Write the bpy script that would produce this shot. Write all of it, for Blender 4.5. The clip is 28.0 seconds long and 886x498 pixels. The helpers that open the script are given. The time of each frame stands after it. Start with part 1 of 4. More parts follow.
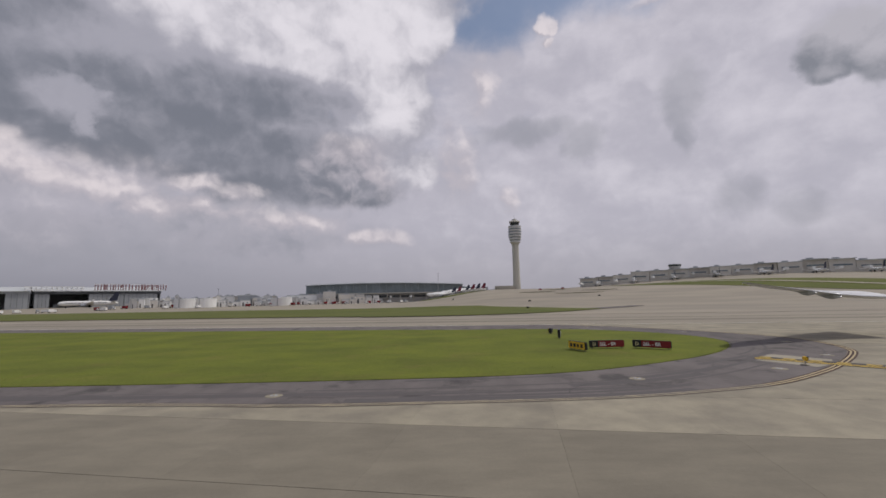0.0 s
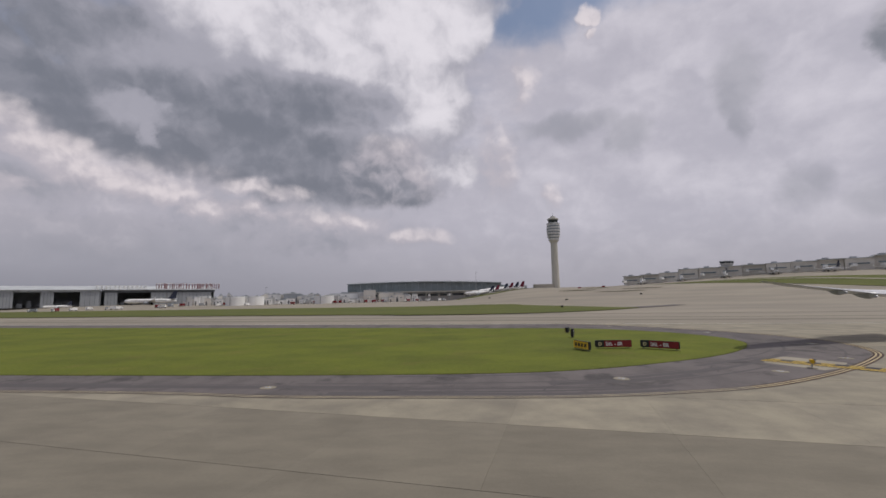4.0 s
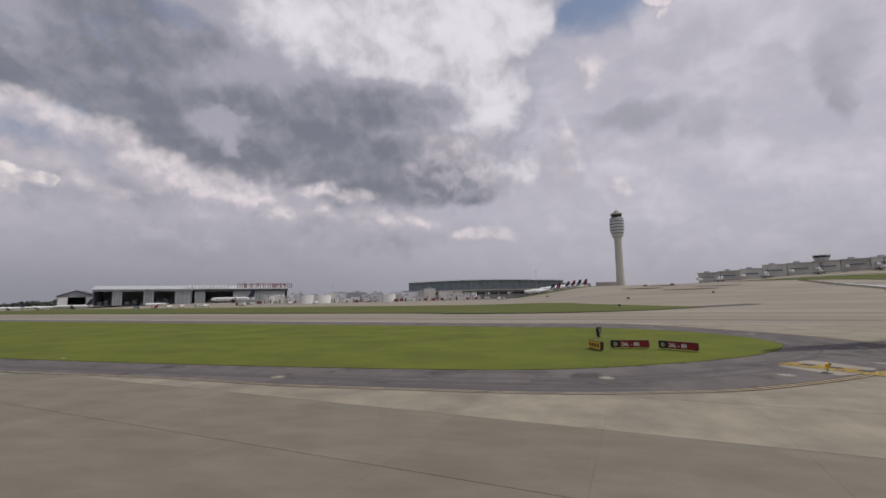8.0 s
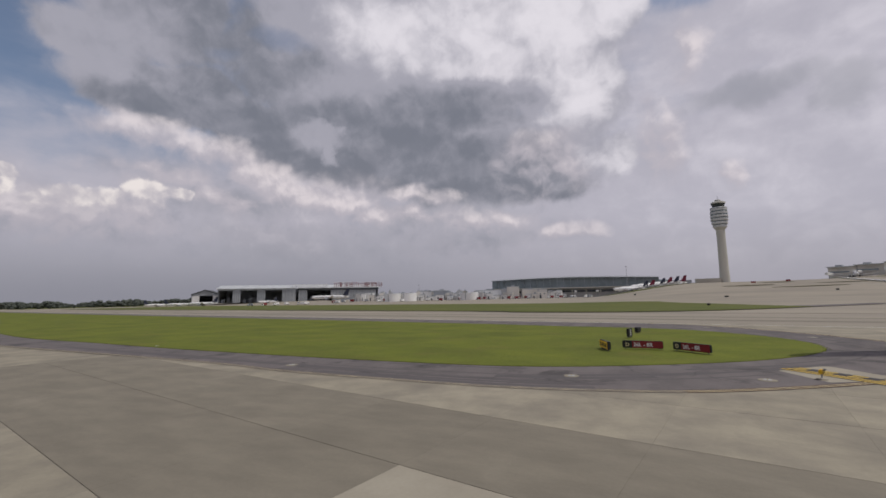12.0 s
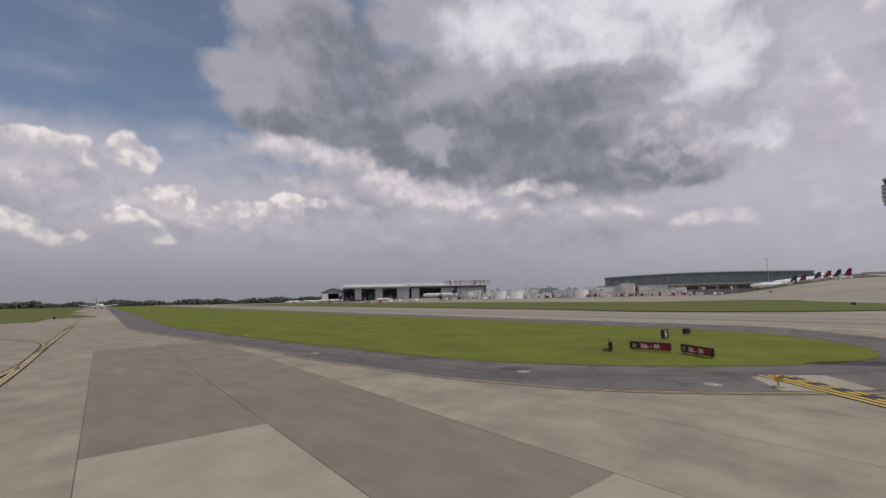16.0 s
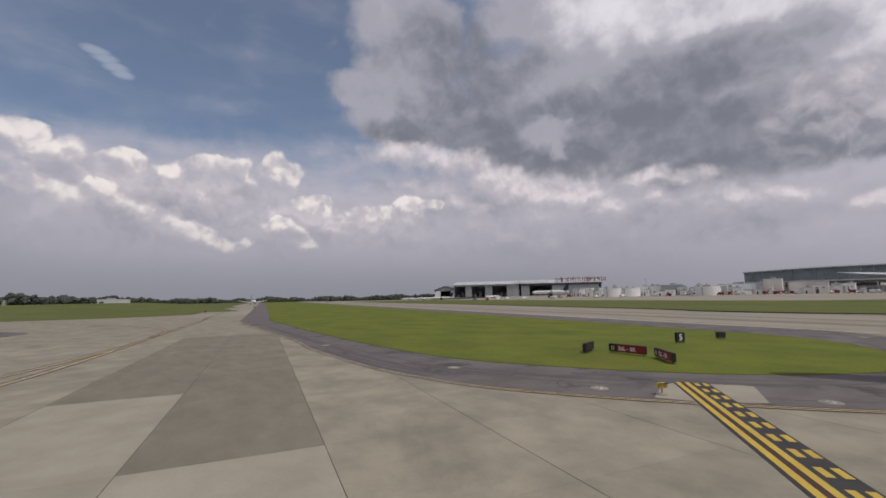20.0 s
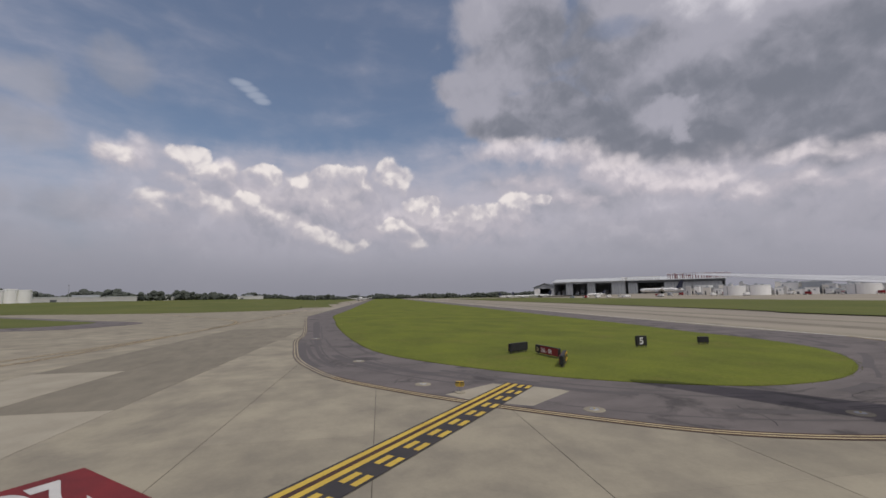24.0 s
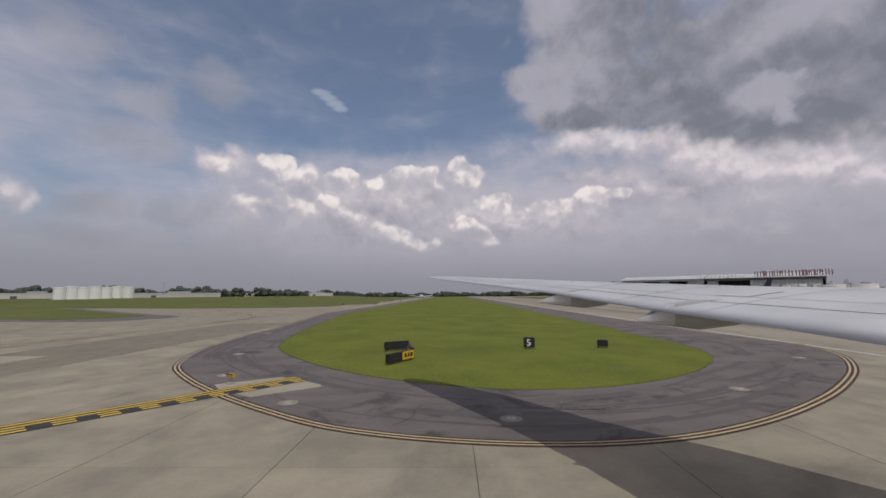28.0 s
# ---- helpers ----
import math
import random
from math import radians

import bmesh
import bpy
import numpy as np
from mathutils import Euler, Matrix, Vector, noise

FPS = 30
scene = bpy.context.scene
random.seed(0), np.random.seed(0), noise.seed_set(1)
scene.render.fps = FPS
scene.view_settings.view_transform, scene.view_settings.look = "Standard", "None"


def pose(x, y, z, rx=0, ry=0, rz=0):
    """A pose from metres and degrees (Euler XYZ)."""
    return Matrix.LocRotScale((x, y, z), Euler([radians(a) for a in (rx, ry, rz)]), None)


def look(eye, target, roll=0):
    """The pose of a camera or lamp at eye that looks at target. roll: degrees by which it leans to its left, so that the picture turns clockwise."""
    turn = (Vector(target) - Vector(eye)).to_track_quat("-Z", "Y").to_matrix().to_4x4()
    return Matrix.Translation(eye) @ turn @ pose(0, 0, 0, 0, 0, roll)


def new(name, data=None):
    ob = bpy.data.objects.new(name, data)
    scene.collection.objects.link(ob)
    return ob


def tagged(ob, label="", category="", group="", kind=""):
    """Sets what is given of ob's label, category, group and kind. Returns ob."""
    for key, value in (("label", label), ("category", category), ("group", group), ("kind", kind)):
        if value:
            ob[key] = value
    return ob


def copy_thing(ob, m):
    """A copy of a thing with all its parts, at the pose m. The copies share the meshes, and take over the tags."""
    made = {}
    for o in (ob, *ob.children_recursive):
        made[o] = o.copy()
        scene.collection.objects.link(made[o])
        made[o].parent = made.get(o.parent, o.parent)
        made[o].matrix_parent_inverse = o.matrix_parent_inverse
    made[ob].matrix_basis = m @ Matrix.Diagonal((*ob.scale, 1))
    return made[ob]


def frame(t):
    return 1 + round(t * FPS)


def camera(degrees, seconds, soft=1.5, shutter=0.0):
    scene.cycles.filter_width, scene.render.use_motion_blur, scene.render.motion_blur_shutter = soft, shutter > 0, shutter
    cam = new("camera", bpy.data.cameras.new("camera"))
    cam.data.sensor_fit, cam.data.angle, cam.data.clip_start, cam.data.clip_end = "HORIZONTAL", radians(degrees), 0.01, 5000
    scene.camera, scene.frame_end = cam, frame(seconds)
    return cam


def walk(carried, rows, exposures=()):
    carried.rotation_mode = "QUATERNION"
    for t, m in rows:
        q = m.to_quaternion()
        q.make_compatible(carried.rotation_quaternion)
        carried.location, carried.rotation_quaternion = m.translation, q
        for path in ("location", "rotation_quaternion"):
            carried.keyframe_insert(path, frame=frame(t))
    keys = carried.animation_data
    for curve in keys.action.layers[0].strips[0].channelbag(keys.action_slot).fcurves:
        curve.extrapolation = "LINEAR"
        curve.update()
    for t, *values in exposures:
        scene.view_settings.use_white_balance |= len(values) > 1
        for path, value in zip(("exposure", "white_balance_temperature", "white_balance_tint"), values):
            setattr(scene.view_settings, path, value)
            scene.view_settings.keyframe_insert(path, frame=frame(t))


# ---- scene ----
cam = camera(92.51, 28.0, soft=1.6)
# the camera looks out of a taxiing airliner: slow start, then a left turn round the end of the grass island
# seconds, x, y, yaw, pitch, roll
EYE = 6.25
PATH = [
    (0.0, -0.000, 0.000, 0.000, 6.679, -1.207),
    (1.0, 0.546, 0.179, 0.504, 6.647, -1.178),
    (2.0, 1.686, -0.125, 1.872, 6.619, -1.155),
    (3.0, 3.014, -0.577, 3.624, 6.595, -1.139),
    (4.0, 4.368, -1.011, 5.521, 6.575, -1.128),
    (5.0, 5.729, -1.369, 7.481, 6.557, -1.122),
    (6.0, 7.150, -1.648, 9.513, 6.542, -1.120),
    (7.0, 8.712, -1.864, 11.669, 6.529, -1.120),
    (8.0, 10.487, -2.033, 14.012, 6.518, -1.123),
    (9.0, 12.526, -2.156, 16.596, 6.509, -1.128),
    (10.0, 14.849, -2.216, 19.452, 6.501, -1.133),
    (11.0, 17.446, -2.177, 22.587, 6.493, -1.139),
    (12.0, 20.287, -1.988, 25.984, 6.486, -1.143),
    (13.0, 23.322, -1.590, 29.606, 6.478, -1.147),
    (14.0, 26.498, -0.922, 33.402, 6.470, -1.148),
    (15.0, 29.759, 0.074, 37.319, 6.462, -1.146),
    (16.0, 33.057, 1.444, 41.301, 6.452, -1.141),
    (17.0, 36.352, 3.223, 45.300, 6.441, -1.131),
    (18.0, 39.615, 5.428, 49.280, 6.428, -1.115),
    (19.0, 42.821, 8.065, 53.213, 6.412, -1.094),
    (20.0, 45.950, 11.123, 57.082, 6.394, -1.066),
    (21.0, 48.977, 14.583, 60.872, 6.372, -1.031),
    (22.0, 51.870, 18.421, 64.568, 6.348, -0.987),
    (23.0, 54.583, 22.608, 68.143, 6.319, -0.935),
    (24.0, 57.061, 27.113, 71.552, 6.286, -0.872),
    (25.0, 59.245, 31.905, 74.716, 6.249, -0.800),
    (26.0, 61.094, 36.940, 77.518, 6.206, -0.716),
    (27.0, 62.608, 42.150, 79.793, 6.159, -0.619),
    (28.0, 63.885, 47.423, 81.328, 6.105, -0.511),
]
walk(cam, [(t, pose(x, y, EYE, 90 + p, 0, yaw) @ pose(0, 0, 0, 0, 0, r)) for t, x, y, yaw, p, r in PATH])

# ---------------------------------------------------------------- light
SUN_DIR = Vector((0.50, 0.14, 0.855)).normalized()
sun = new("sun", bpy.data.lights.new("sun", "SUN"))
sun.data.energy, sun.data.angle, sun.data.color = 1.75, radians(0.6), (1.0, 0.95, 0.86)
sun.matrix_world = look((0, 0, 300), Vector((0, 0, 300)) - SUN_DIR * 100)

SKY = bpy.data.worlds.new("sky")
scene.world = SKY
SKY.use_nodes = True
wt = SKY.node_tree
wt.nodes.clear()


def node(tree, kind, **values):
    n = tree.nodes.new(kind)
    for key, v in values.items():
        if key.startswith("in"):
            n.inputs[int(key[2:])].default_value = v
        elif key == "operation":
            n.operation = v
        elif key == "blend":
            n.data_type, n.blend_type = "RGBA", v
        elif key == "curve":
            n.interpolation_type = v
    return n


def math_(tree, op, a, b=0.0, c=0.0):
    n = node(tree, "ShaderNodeMath", operation=op)
    for i, v in enumerate((a, b, c)):
        if isinstance(v, (int, float)):
            n.inputs[i].default_value = v
        else:
            tree.links.new(v, n.inputs[i])
    return n.outputs[0]


def vec_(tree, op, a, b):
    n = node(tree, "ShaderNodeVectorMath", operation=op)
    for i, v in enumerate((a, b)):
        if isinstance(v, tuple):
            n.inputs[i].default_value = v
        else:
            tree.links.new(v, n.inputs[i])
    return n.outputs[1] if op in ("DOT_PRODUCT", "LENGTH") else n.outputs[0]


def step_(tree, v, lo, hi, a=0.0, b=1.0):
    n = node(tree, "ShaderNodeMapRange", in1=lo, in2=hi, in3=a, in4=b, curve="SMOOTHSTEP")
    tree.links.new(v, n.inputs[0])
    return n.outputs[0]


def mix_(tree, fac, a, b, blend="MIX"):
    n = node(tree, "ShaderNodeMix", blend=blend)
    for i, v in ((0, fac), (6, a), (7, b)):
        if isinstance(v, (int, float)):
            n.inputs[i].default_value = v
        elif isinstance(v, tuple):
            n.inputs[i].default_value = (*v, 1)
        else:
            tree.links.new(v, n.inputs[i])
    return n.outputs[2]


def noise_(tree, co, scale, detail=4.0, rough=0.55, distort=0.0):
    n = node(tree, "ShaderNodeTexNoise")
    n.inputs["Scale"].default_value, n.inputs["Detail"].default_value = scale, detail
    n.inputs["Roughness"].default_value, n.inputs["Distortion"].default_value = rough, distort
    tree.links.new(co, n.inputs["Vector"])
    return n


def blobs(tree, at, rows):
    """The greatest of soft ellipses (azimuth, height, half width, half height, weight) in degrees."""
    total = None
    for a, e, ra, re_, w in rows:
        d = vec_(tree, "MULTIPLY", vec_(tree, "SUBTRACT", at, (a, e, 0)), (1 / ra, 1 / re_, 0))
        v = math_(tree, "MULTIPLY_ADD", vec_(tree, "DOT_PRODUCT", d, d), -w, w)
        total = v if total is None else math_(tree, "SMOOTH_MAX", total, v, 0.25)
    return math_(tree, "MAXIMUM", total, -1.0)


def build_sky():
    co = node(wt, "ShaderNodeTexCoord").outputs["Generated"]
    sep = node(wt, "ShaderNodeSeparateXYZ")
    wt.links.new(co, sep.inputs[0])
    x, y, z = sep.outputs
    az = math_(wt, "MULTIPLY", math_(wt, "ARCTAN2", math_(wt, "MULTIPLY", x, -1.0), y), 57.29578)
    el = math_(wt, "MULTIPLY", math_(wt, "ARCSINE", z), 57.29578)
    comb = node(wt, "ShaderNodeCombineXYZ")
    wt.links.new(az, comb.inputs[0])
    wt.links.new(el, comb.inputs[1])
    flat = comb.outputs[0]

    def stray(scale, detail, rough, wide, high):
        """Directions in degrees that wander by noise, for ragged outlines."""
        n = vec_(wt, "SUBTRACT", noise_(wt, co, scale, detail, rough).outputs["Color"], (0.5, 0.5, 0.5))
        return vec_(wt, "ADD", flat, vec_(wt, "MULTIPLY", n, (wide, high, 0)))

    at = stray(8.0, 7.0, 0.55, 11.0, 7.0)
    at_big = stray(8.0, 7.0, 0.52, 8.0, 5.5)
    at_heap = stray(14.0, 6.0, 0.52, 4.4, 3.2)
    at_fine = stray(26.0, 5.0, 0.55, 4.2, 3.2)
    soft = noise_(wt, vec_(wt, "MULTIPLY", co, (1, 1, 2.4)), 5.0, 7.0, 0.58).outputs[0]
    wisp = noise_(wt, vec_(wt, "MULTIPLY", co, (1, 1, 2.6)), 6.0, 7.0, 0.52, 0.3).outputs[0]

    sky = node(wt, "ShaderNodeTexSky")
    sky.sky_type, sky.sun_disc = "NISHITA", False
    sky.sun_elevation, sky.sun_rotation = math.asin(SUN_DIR.z), math.atan2(SUN_DIR.x, SUN_DIR.y)
    sky.dust_density, sky.air_density = 1.5, 1.0
    blue = mix_(wt, 0.13, mix_(wt, 1.0, sky.outputs[0], (0.066, 0.077, 0.080), "MULTIPLY"), (0.50, 0.48, 0.50))

    # relief: thicker here than a little higher and towards the sun, so that tops are lit
    bend = vec_(wt, "ADD", co, vec_(wt, "MULTIPLY", vec_(wt, "SUBTRACT", noise_(wt, co, 12.0, 3.0, 0.5).outputs["Color"], (0.5, 0.5, 0.5)), (0.05, 0.05, 0.04)))

    def relief(scale, detail, rough, lift, lo, hi):
        here = noise_(wt, bend, scale, detail, rough).outputs[0]
        there = noise_(wt, vec_(wt, "ADD", bend, (0.4 * lift, 0.1 * lift, lift)), scale, detail, rough).outputs[0]
        return step_(wt, math_(wt, "SUBTRACT", here, there), lo, hi)

    coarse = relief(6.0, 5.0, 0.5, 0.05, -0.22, 0.22)
    middle = relief(15.0, 6.0, 0.55, 0.022, -0.20, 0.20)
    fine = relief(38.0, 5.0, 0.55, 0.010, -0.22, 0.22)
    billow = noise_(wt, bend, 8.0, 8.0, 0.50).outputs[0]

    def puffs(where, size):
        """Round knobs of three sizes."""
        total = None
        for scale, much in ((size, 0.62), (size * 2.3, 0.30), (size * 5.0, 0.13)):
            v = node(wt, "ShaderNodeTexVoronoi")
            v.feature = "SMOOTH_F1"
            v.inputs["Scale"].default_value, v.inputs["Smoothness"].default_value = scale, 0.45
            wt.links.new(where, v.inputs["Vector"])
            h = math_(wt, "MULTIPLY", v.outputs["Distance"], -much)
            total = h if total is None else math_(wt, "ADD", total, h)
        return total

    higher = vec_(wt, "ADD", bend, (0.007, 0.002, 0.017))
    knob = step_(wt, math_(wt, "SUBTRACT", puffs(bend, 13.0), puffs(higher, 13.0)), -0.22, 0.24)
    lumps = math_(wt, "ADD", puffs(bend, 13.0), 0.62)
    crumb = noise_(wt, bend, 22.0, 6.0, 0.52).outputs[0]

    def plus(*terms):
        """The sum of (value, factor) pairs about 0.5, and of plain numbers."""
        total = None
        for t in terms:
            v = math_(wt, "MULTIPLY_ADD", t[0], t[1], -0.5 * t[1]) if isinstance(t, tuple) else t
            total = v if total is None else math_(wt, "ADD", total, v)
        return total

    def ramp(v, low, mid, high):
        c1 = mix_(wt, step_(wt, v, 0.0, 0.5), low, mid)
        return mix_(wt, step_(wt, v, 0.5, 1.0), c1, high)

    # thin high veil: thick on the tower's side and low down, torn overhead in the west
    veil = blobs(wt, at, [(-46, 12, 66, 42, 1.6), (10, 4, 150, 18, 1.5), (140, 12, 34, 26, 0.55), (86, 12, 34, 7.5, 1.0), (190, 20, 60, 60, 1.2), (-120, 30, 70, 60, 1.3), (88, 32, 30, 16, -0.1)])
    veil = step_(wt, math_(wt, "ADD", math_(wt, "MULTIPLY_ADD", wisp, 1.0, math_(wt, "ADD", veil, -0.5)), math_(wt, "MULTIPLY_ADD", soft, 0.5, -0.25)), -0.2, 1.0)
    hole = step_(wt, blobs(wt, at, [(-6, 35, 11, 4.4, 1.0), (-14, 37, 14, 4.5, 0.9), (-28, 36, 14, 3.5, 0.5)]), -0.3, 0.9)
    veil = math_(wt, "MULTIPLY", veil, math_(wt, "MULTIPLY_ADD", hole, -0.9, 1.0))
    tone = plus(0.53, (soft, 0.50), (wisp, 0.22), (coarse, 0.22), (middle, 0.10))
    side = step_(wt, az, 20.0, -15.0)
    tone = math_(wt, "ADD", tone, math_(wt, "MULTIPLY_ADD", side, 0.20, -0.06))
    c = mix_(wt, math_(wt, "MULTIPLY", veil, 0.95), blue, ramp(tone, (0.33, 0.335, 0.375), (0.47, 0.455, 0.495), (0.66, 0.635, 0.665)))

    # the large cloud
    big = blobs(wt, at_big, [(28.8, 31.9, 21.8, 8.3, 1.2), (24, 40, 30, 10, 1.0), (38.0, 20.5, 15.2, 6.9, 1.2), (25.0, 18.3, 16.5, 6.7, 1.1), (10.7, 32.1, 9.5, 7.3, 1), (3.1, 33.0, 4.9, 4.3, 0.8), (6.8, 25.1, 6.3, 5.4, 0.8), (11.5, 17.2, 9.1, 5.1, 0.9), (31.8, 30.0, 24.2, 10.3, 1.2), (60.3, 34.0, 9.5, 5.4, 0.8), (61.5, 29.5, 7.5, 4.2, 0.9), (66.3, 26.5, 6.6, 2.9, 0.8), (58.7, 23.1, 11.6, 3.4, 1), (46.2, 19.9, 9.4, 4.7, 1)])
    gaps = blobs(wt, at_heap, [(47.2, 31.0, 4.9, 1.4, 0.8), (67.5, 31.2, 3.0, 1.2, 0.5), (54.5, 28.6, 2.5, 1.0, 0.5)])
    thin = step_(wt, plus(gaps, (crumb, 0.8)), 0.0, 1.1)
    big = step_(wt, plus(big, (billow, 1.2), (crumb, 0.55)), -0.22, 0.32)
    big = math_(wt, "MULTIPLY", big, math_(wt, "MULTIPLY_ADD", thin, -0.75, 1.0))
    dark = blobs(wt, at_heap, [(45.8, 17.1, 5.1, 2.1, 1), (30.6, 19.4, 10.5, 4.4, 1.1), (18.3, 17.2, 10.2, 5.5, 1.1), (10.5, 13.6, 7.7, 2.6, 0.9), (50.8, 19.6, 6.6, 2.3, 0.9), (22.9, 24.6, 11.9, 3.1, 0.7), (37.0, 16.2, 4.2, 1.3, 0.9), (60.2, 21.8, 9.2, 2.1, 0.8), (52.4, 24.9, 8.8, 2.7, 0.4), (54.7, 23.1, 5.5, 3.3, 0.5), (26.0, 13.8, 6.1, 2.1, 0.7), (45.4, 29.1, 3.8, 2.0, 0.5), (40, 22.5, 8, 3.0, 0.6), (56, 31, 9, 5, 0.35), (50, 27, 6, 4, 0.5), (14, 14.5, 10, 3.4, 1.0), (34, 17.5, 12, 3.6, 1.0), (52, 21, 7, 3, 0.8)])
    bright = blobs(wt, at_big, [(27.6, 33.7, 13.4, 4.4, 1), (33.0, 32.0, 4.5, 3.0, 0.6), (6.6, 32.9, 8.7, 4.2, 0.9), (8.5, 26.7, 7.1, 5.3, 0.8), (10.0, 16.9, 5.0, 3.1, 1), (2.9, 15.0, 4.4, 4.3, 0.6), (18.0, 30.3, 8.9, 3.8, 0.7), (14, 36, 16, 6, 0.8), (14, 24, 8, 4, 0.4)])
    spot = step_(wt, blobs(wt, at_fine, [(42.6, 21.2, 3.2, 1.9, 1.0), (41.3, 18.9, 1.5, 2.2, 1.0)]), -0.25, 0.95)
    shade = step_(wt, plus(dark, (billow, 0.5)), -0.55, 0.75)
    lit = step_(wt, plus(bright, (billow, 0.6)), -0.8, 0.9)
    tone = math_(wt, "ADD", math_(wt, "MULTIPLY_ADD", shade, -0.36, 0.47), math_(wt, "MULTIPLY", lit, math_(wt, "MULTIPLY_ADD", shade, -0.22, 0.40)))
    tone = plus(tone, (coarse, 0.22), (middle, 0.13), (knob, 0.05), (fine, 0.03))
    tone = math_(wt, "ADD", tone, math_(wt, "MULTIPLY", spot, math_(wt, "MULTIPLY_ADD", shade, 0.26, 0.08)))
    c = mix_(wt, math_(wt, "MULTIPLY", big, 0.97), c, ramp(tone, (0.185, 0.197, 0.226), (0.375, 0.372, 0.41), (0.76, 0.735, 0.75)))

    def heaps(rows, rough, lo, hi, shift=1.1):
        here = blobs(wt, at_heap, rows)
        there = blobs(wt, vec_(wt, "ADD", at_heap, (-0.7 * shift, shift, 0)), rows)
        cover = step_(wt, math_(wt, "MULTIPLY_ADD", lumps, rough, plus(here, (crumb, 0.5 * rough))), lo, hi)
        slope = step_(wt, math_(wt, "SUBTRACT", here, there), -0.75, 1.0)
        return cover, slope

    # grey scraps and bellies in the haze
    scrap, _ = heaps([(117.0, 21.1, 2.6, 2.1, 0.9), (109.8, 24.6, 2.8, 2.0, 0.55), (120.8, 9.6, 2.7, 1.4, 0.5), (113.9, 9.8, 3.5, 1.5, 0.5), (121.8, 6.4, 2.8, 1.0, 0.4), (124.4, 25.5, 2.3, 1.9, 0.35), (118.6, 16.5, 3.7, 1.5, 0.4), (92.3, 10.3, 4.5, 1.1, 0.3), (52.0, 8.5, 5.0, 1.2, 0.6), (44.9, 8.1, 4.8, 1.0, 0.5), (-12.0, 21.3, 6.0, 1.6, 0.9), (-19.2, 19.4, 2.6, 2.0, 0.9), (-30.9, 22.8, 2.2, 3.1, 0.7), (-30.6, 18.5, 0.8, 2.1, 0.5), (-40.8, 8.8, 1.8, 1.2, 0.4), (-36.1, 10.3, 1.5, 1.8, 0.35), (23.2, 7.8, 8.6, 1.5, 0.5), (36, 8.4, 6, 1.2, 0.4), (42, 6.6, 12, 2.2, 0.6), (26, 10.6, 9, 2.0, 0.6), (52, 11.5, 6, 1.4, 0.4)], 1.2, -0.75, 0.85)
    c = mix_(wt, math_(wt, "MULTIPLY", scrap, 0.62), c, mix_(wt, coarse, (0.27, 0.28, 0.31), (0.38, 0.38, 0.41)))
    heavy, slope = heaps([(-45.2, 23.3, 3.0, 2.4, 1), (-44.0, 21.7, 2.0, 1.5, 0.9), (-47.4, 21.5, 2.4, 2.3, 0.9)], 1.0, -0.5, 0.5)
    c = mix_(wt, math_(wt, "MULTIPLY", heavy, 0.85), c, mix_(wt, plus(slope, (middle, 0.5)), (0.19, 0.205, 0.23), (0.46, 0.45, 0.475)))
    foot = blobs(wt, at, [(80, 10.5, 14, 4.6, 0.9), (93, 10.5, 12, 4.6, 0.9), (66, 9.5, 13, 3.6, 0.8), (47, 10.5, 15, 5.5, 0.9), (104, 10, 10, 5, 0.7), (25, 8.5, 18, 4, 0.6), (57, 15, 9, 3.4, 0.8)])
    foot = step_(wt, plus(foot, (crumb, 0.8)), -0.3, 1.0)
    tone = plus(0.45, (coarse, 0.6), (middle, 0.4), (soft, 0.3))
    c = mix_(wt, math_(wt, "MULTIPLY", foot, 0.62), c, ramp(tone, (0.30, 0.305, 0.34), (0.425, 0.41, 0.445), (0.56, 0.53, 0.555)))

    # pale heaps deep in the haze, then the clear white ones: lit on the sun's side, grey underneath
    pale, slope = heaps([(55.6, 17.6, 5.4, 2.2, 0.9), (50.2, 15.2, 4.5, 2.4, 1.0), (46.0, 12.9, 4.5, 2.4, 1.0), (40.2, 12.6, 5.2, 2.2, 0.9), (35.8, 10.6, 4.3, 2.0, 0.9), (61.8, 18.4, 6.0, 1.8, 0.6), (53, 12, 6, 2.4, 0.7), (60, 14.5, 6, 2.0, 0.5), (29, 11.2, 5, 1.7, 0.5), (20, 9.6, 5, 1.4, 0.4), (30.9, 13.8, 2.6, 1.0, 0.4), (26.1, 13.2, 2.2, 1.0, 0.4), (9.2, 8.3, 4.5, 1.2, 0.6), (110.2, 15.0, 2.8, 1.9, 0.45), (127.4, 9.5, 1.5, 1.8, 0.6), (99.0, 14.7, 1.8, 1.6, 0.6), (90.8, 11.4, 9.2, 3.3, 0.5), (72.4, 9.0, 14.2, 2.3, 0.35), (44.5, 12.6, 8.8, 3.0, 0.4), (12.3, 16.5, 4.6, 3.4, 0.3), (-1.8, 17.8, 2.3, 4.3, 0.5), (-14.9, 33.3, 1.3, 1.1, 1), (-15.5, 31.5, 0.7, 0.5, 0.7), (-9.2, 12.9, 1.0, 1.5, 0.4), (-6, 27, 1.5, 3.0, 0.4), (-31, 33.5, 4, 0.9, 0.4)], 1.3, -0.6, 0.7, 1.5)
    tone = plus(math_(wt, "MULTIPLY", slope, 0.72), 0.10, (middle, 0.30), (knob, 0.25), (fine, 0.08))
    c = mix_(wt, math_(wt, "MULTIPLY", pale, math_(wt, "MULTIPLY_ADD", step_(wt, tone, 0.1, 0.6), 0.66, 0.14)), c, ramp(tone, (0.34, 0.345, 0.38), (0.49, 0.46, 0.485), (0.78, 0.715, 0.70)))
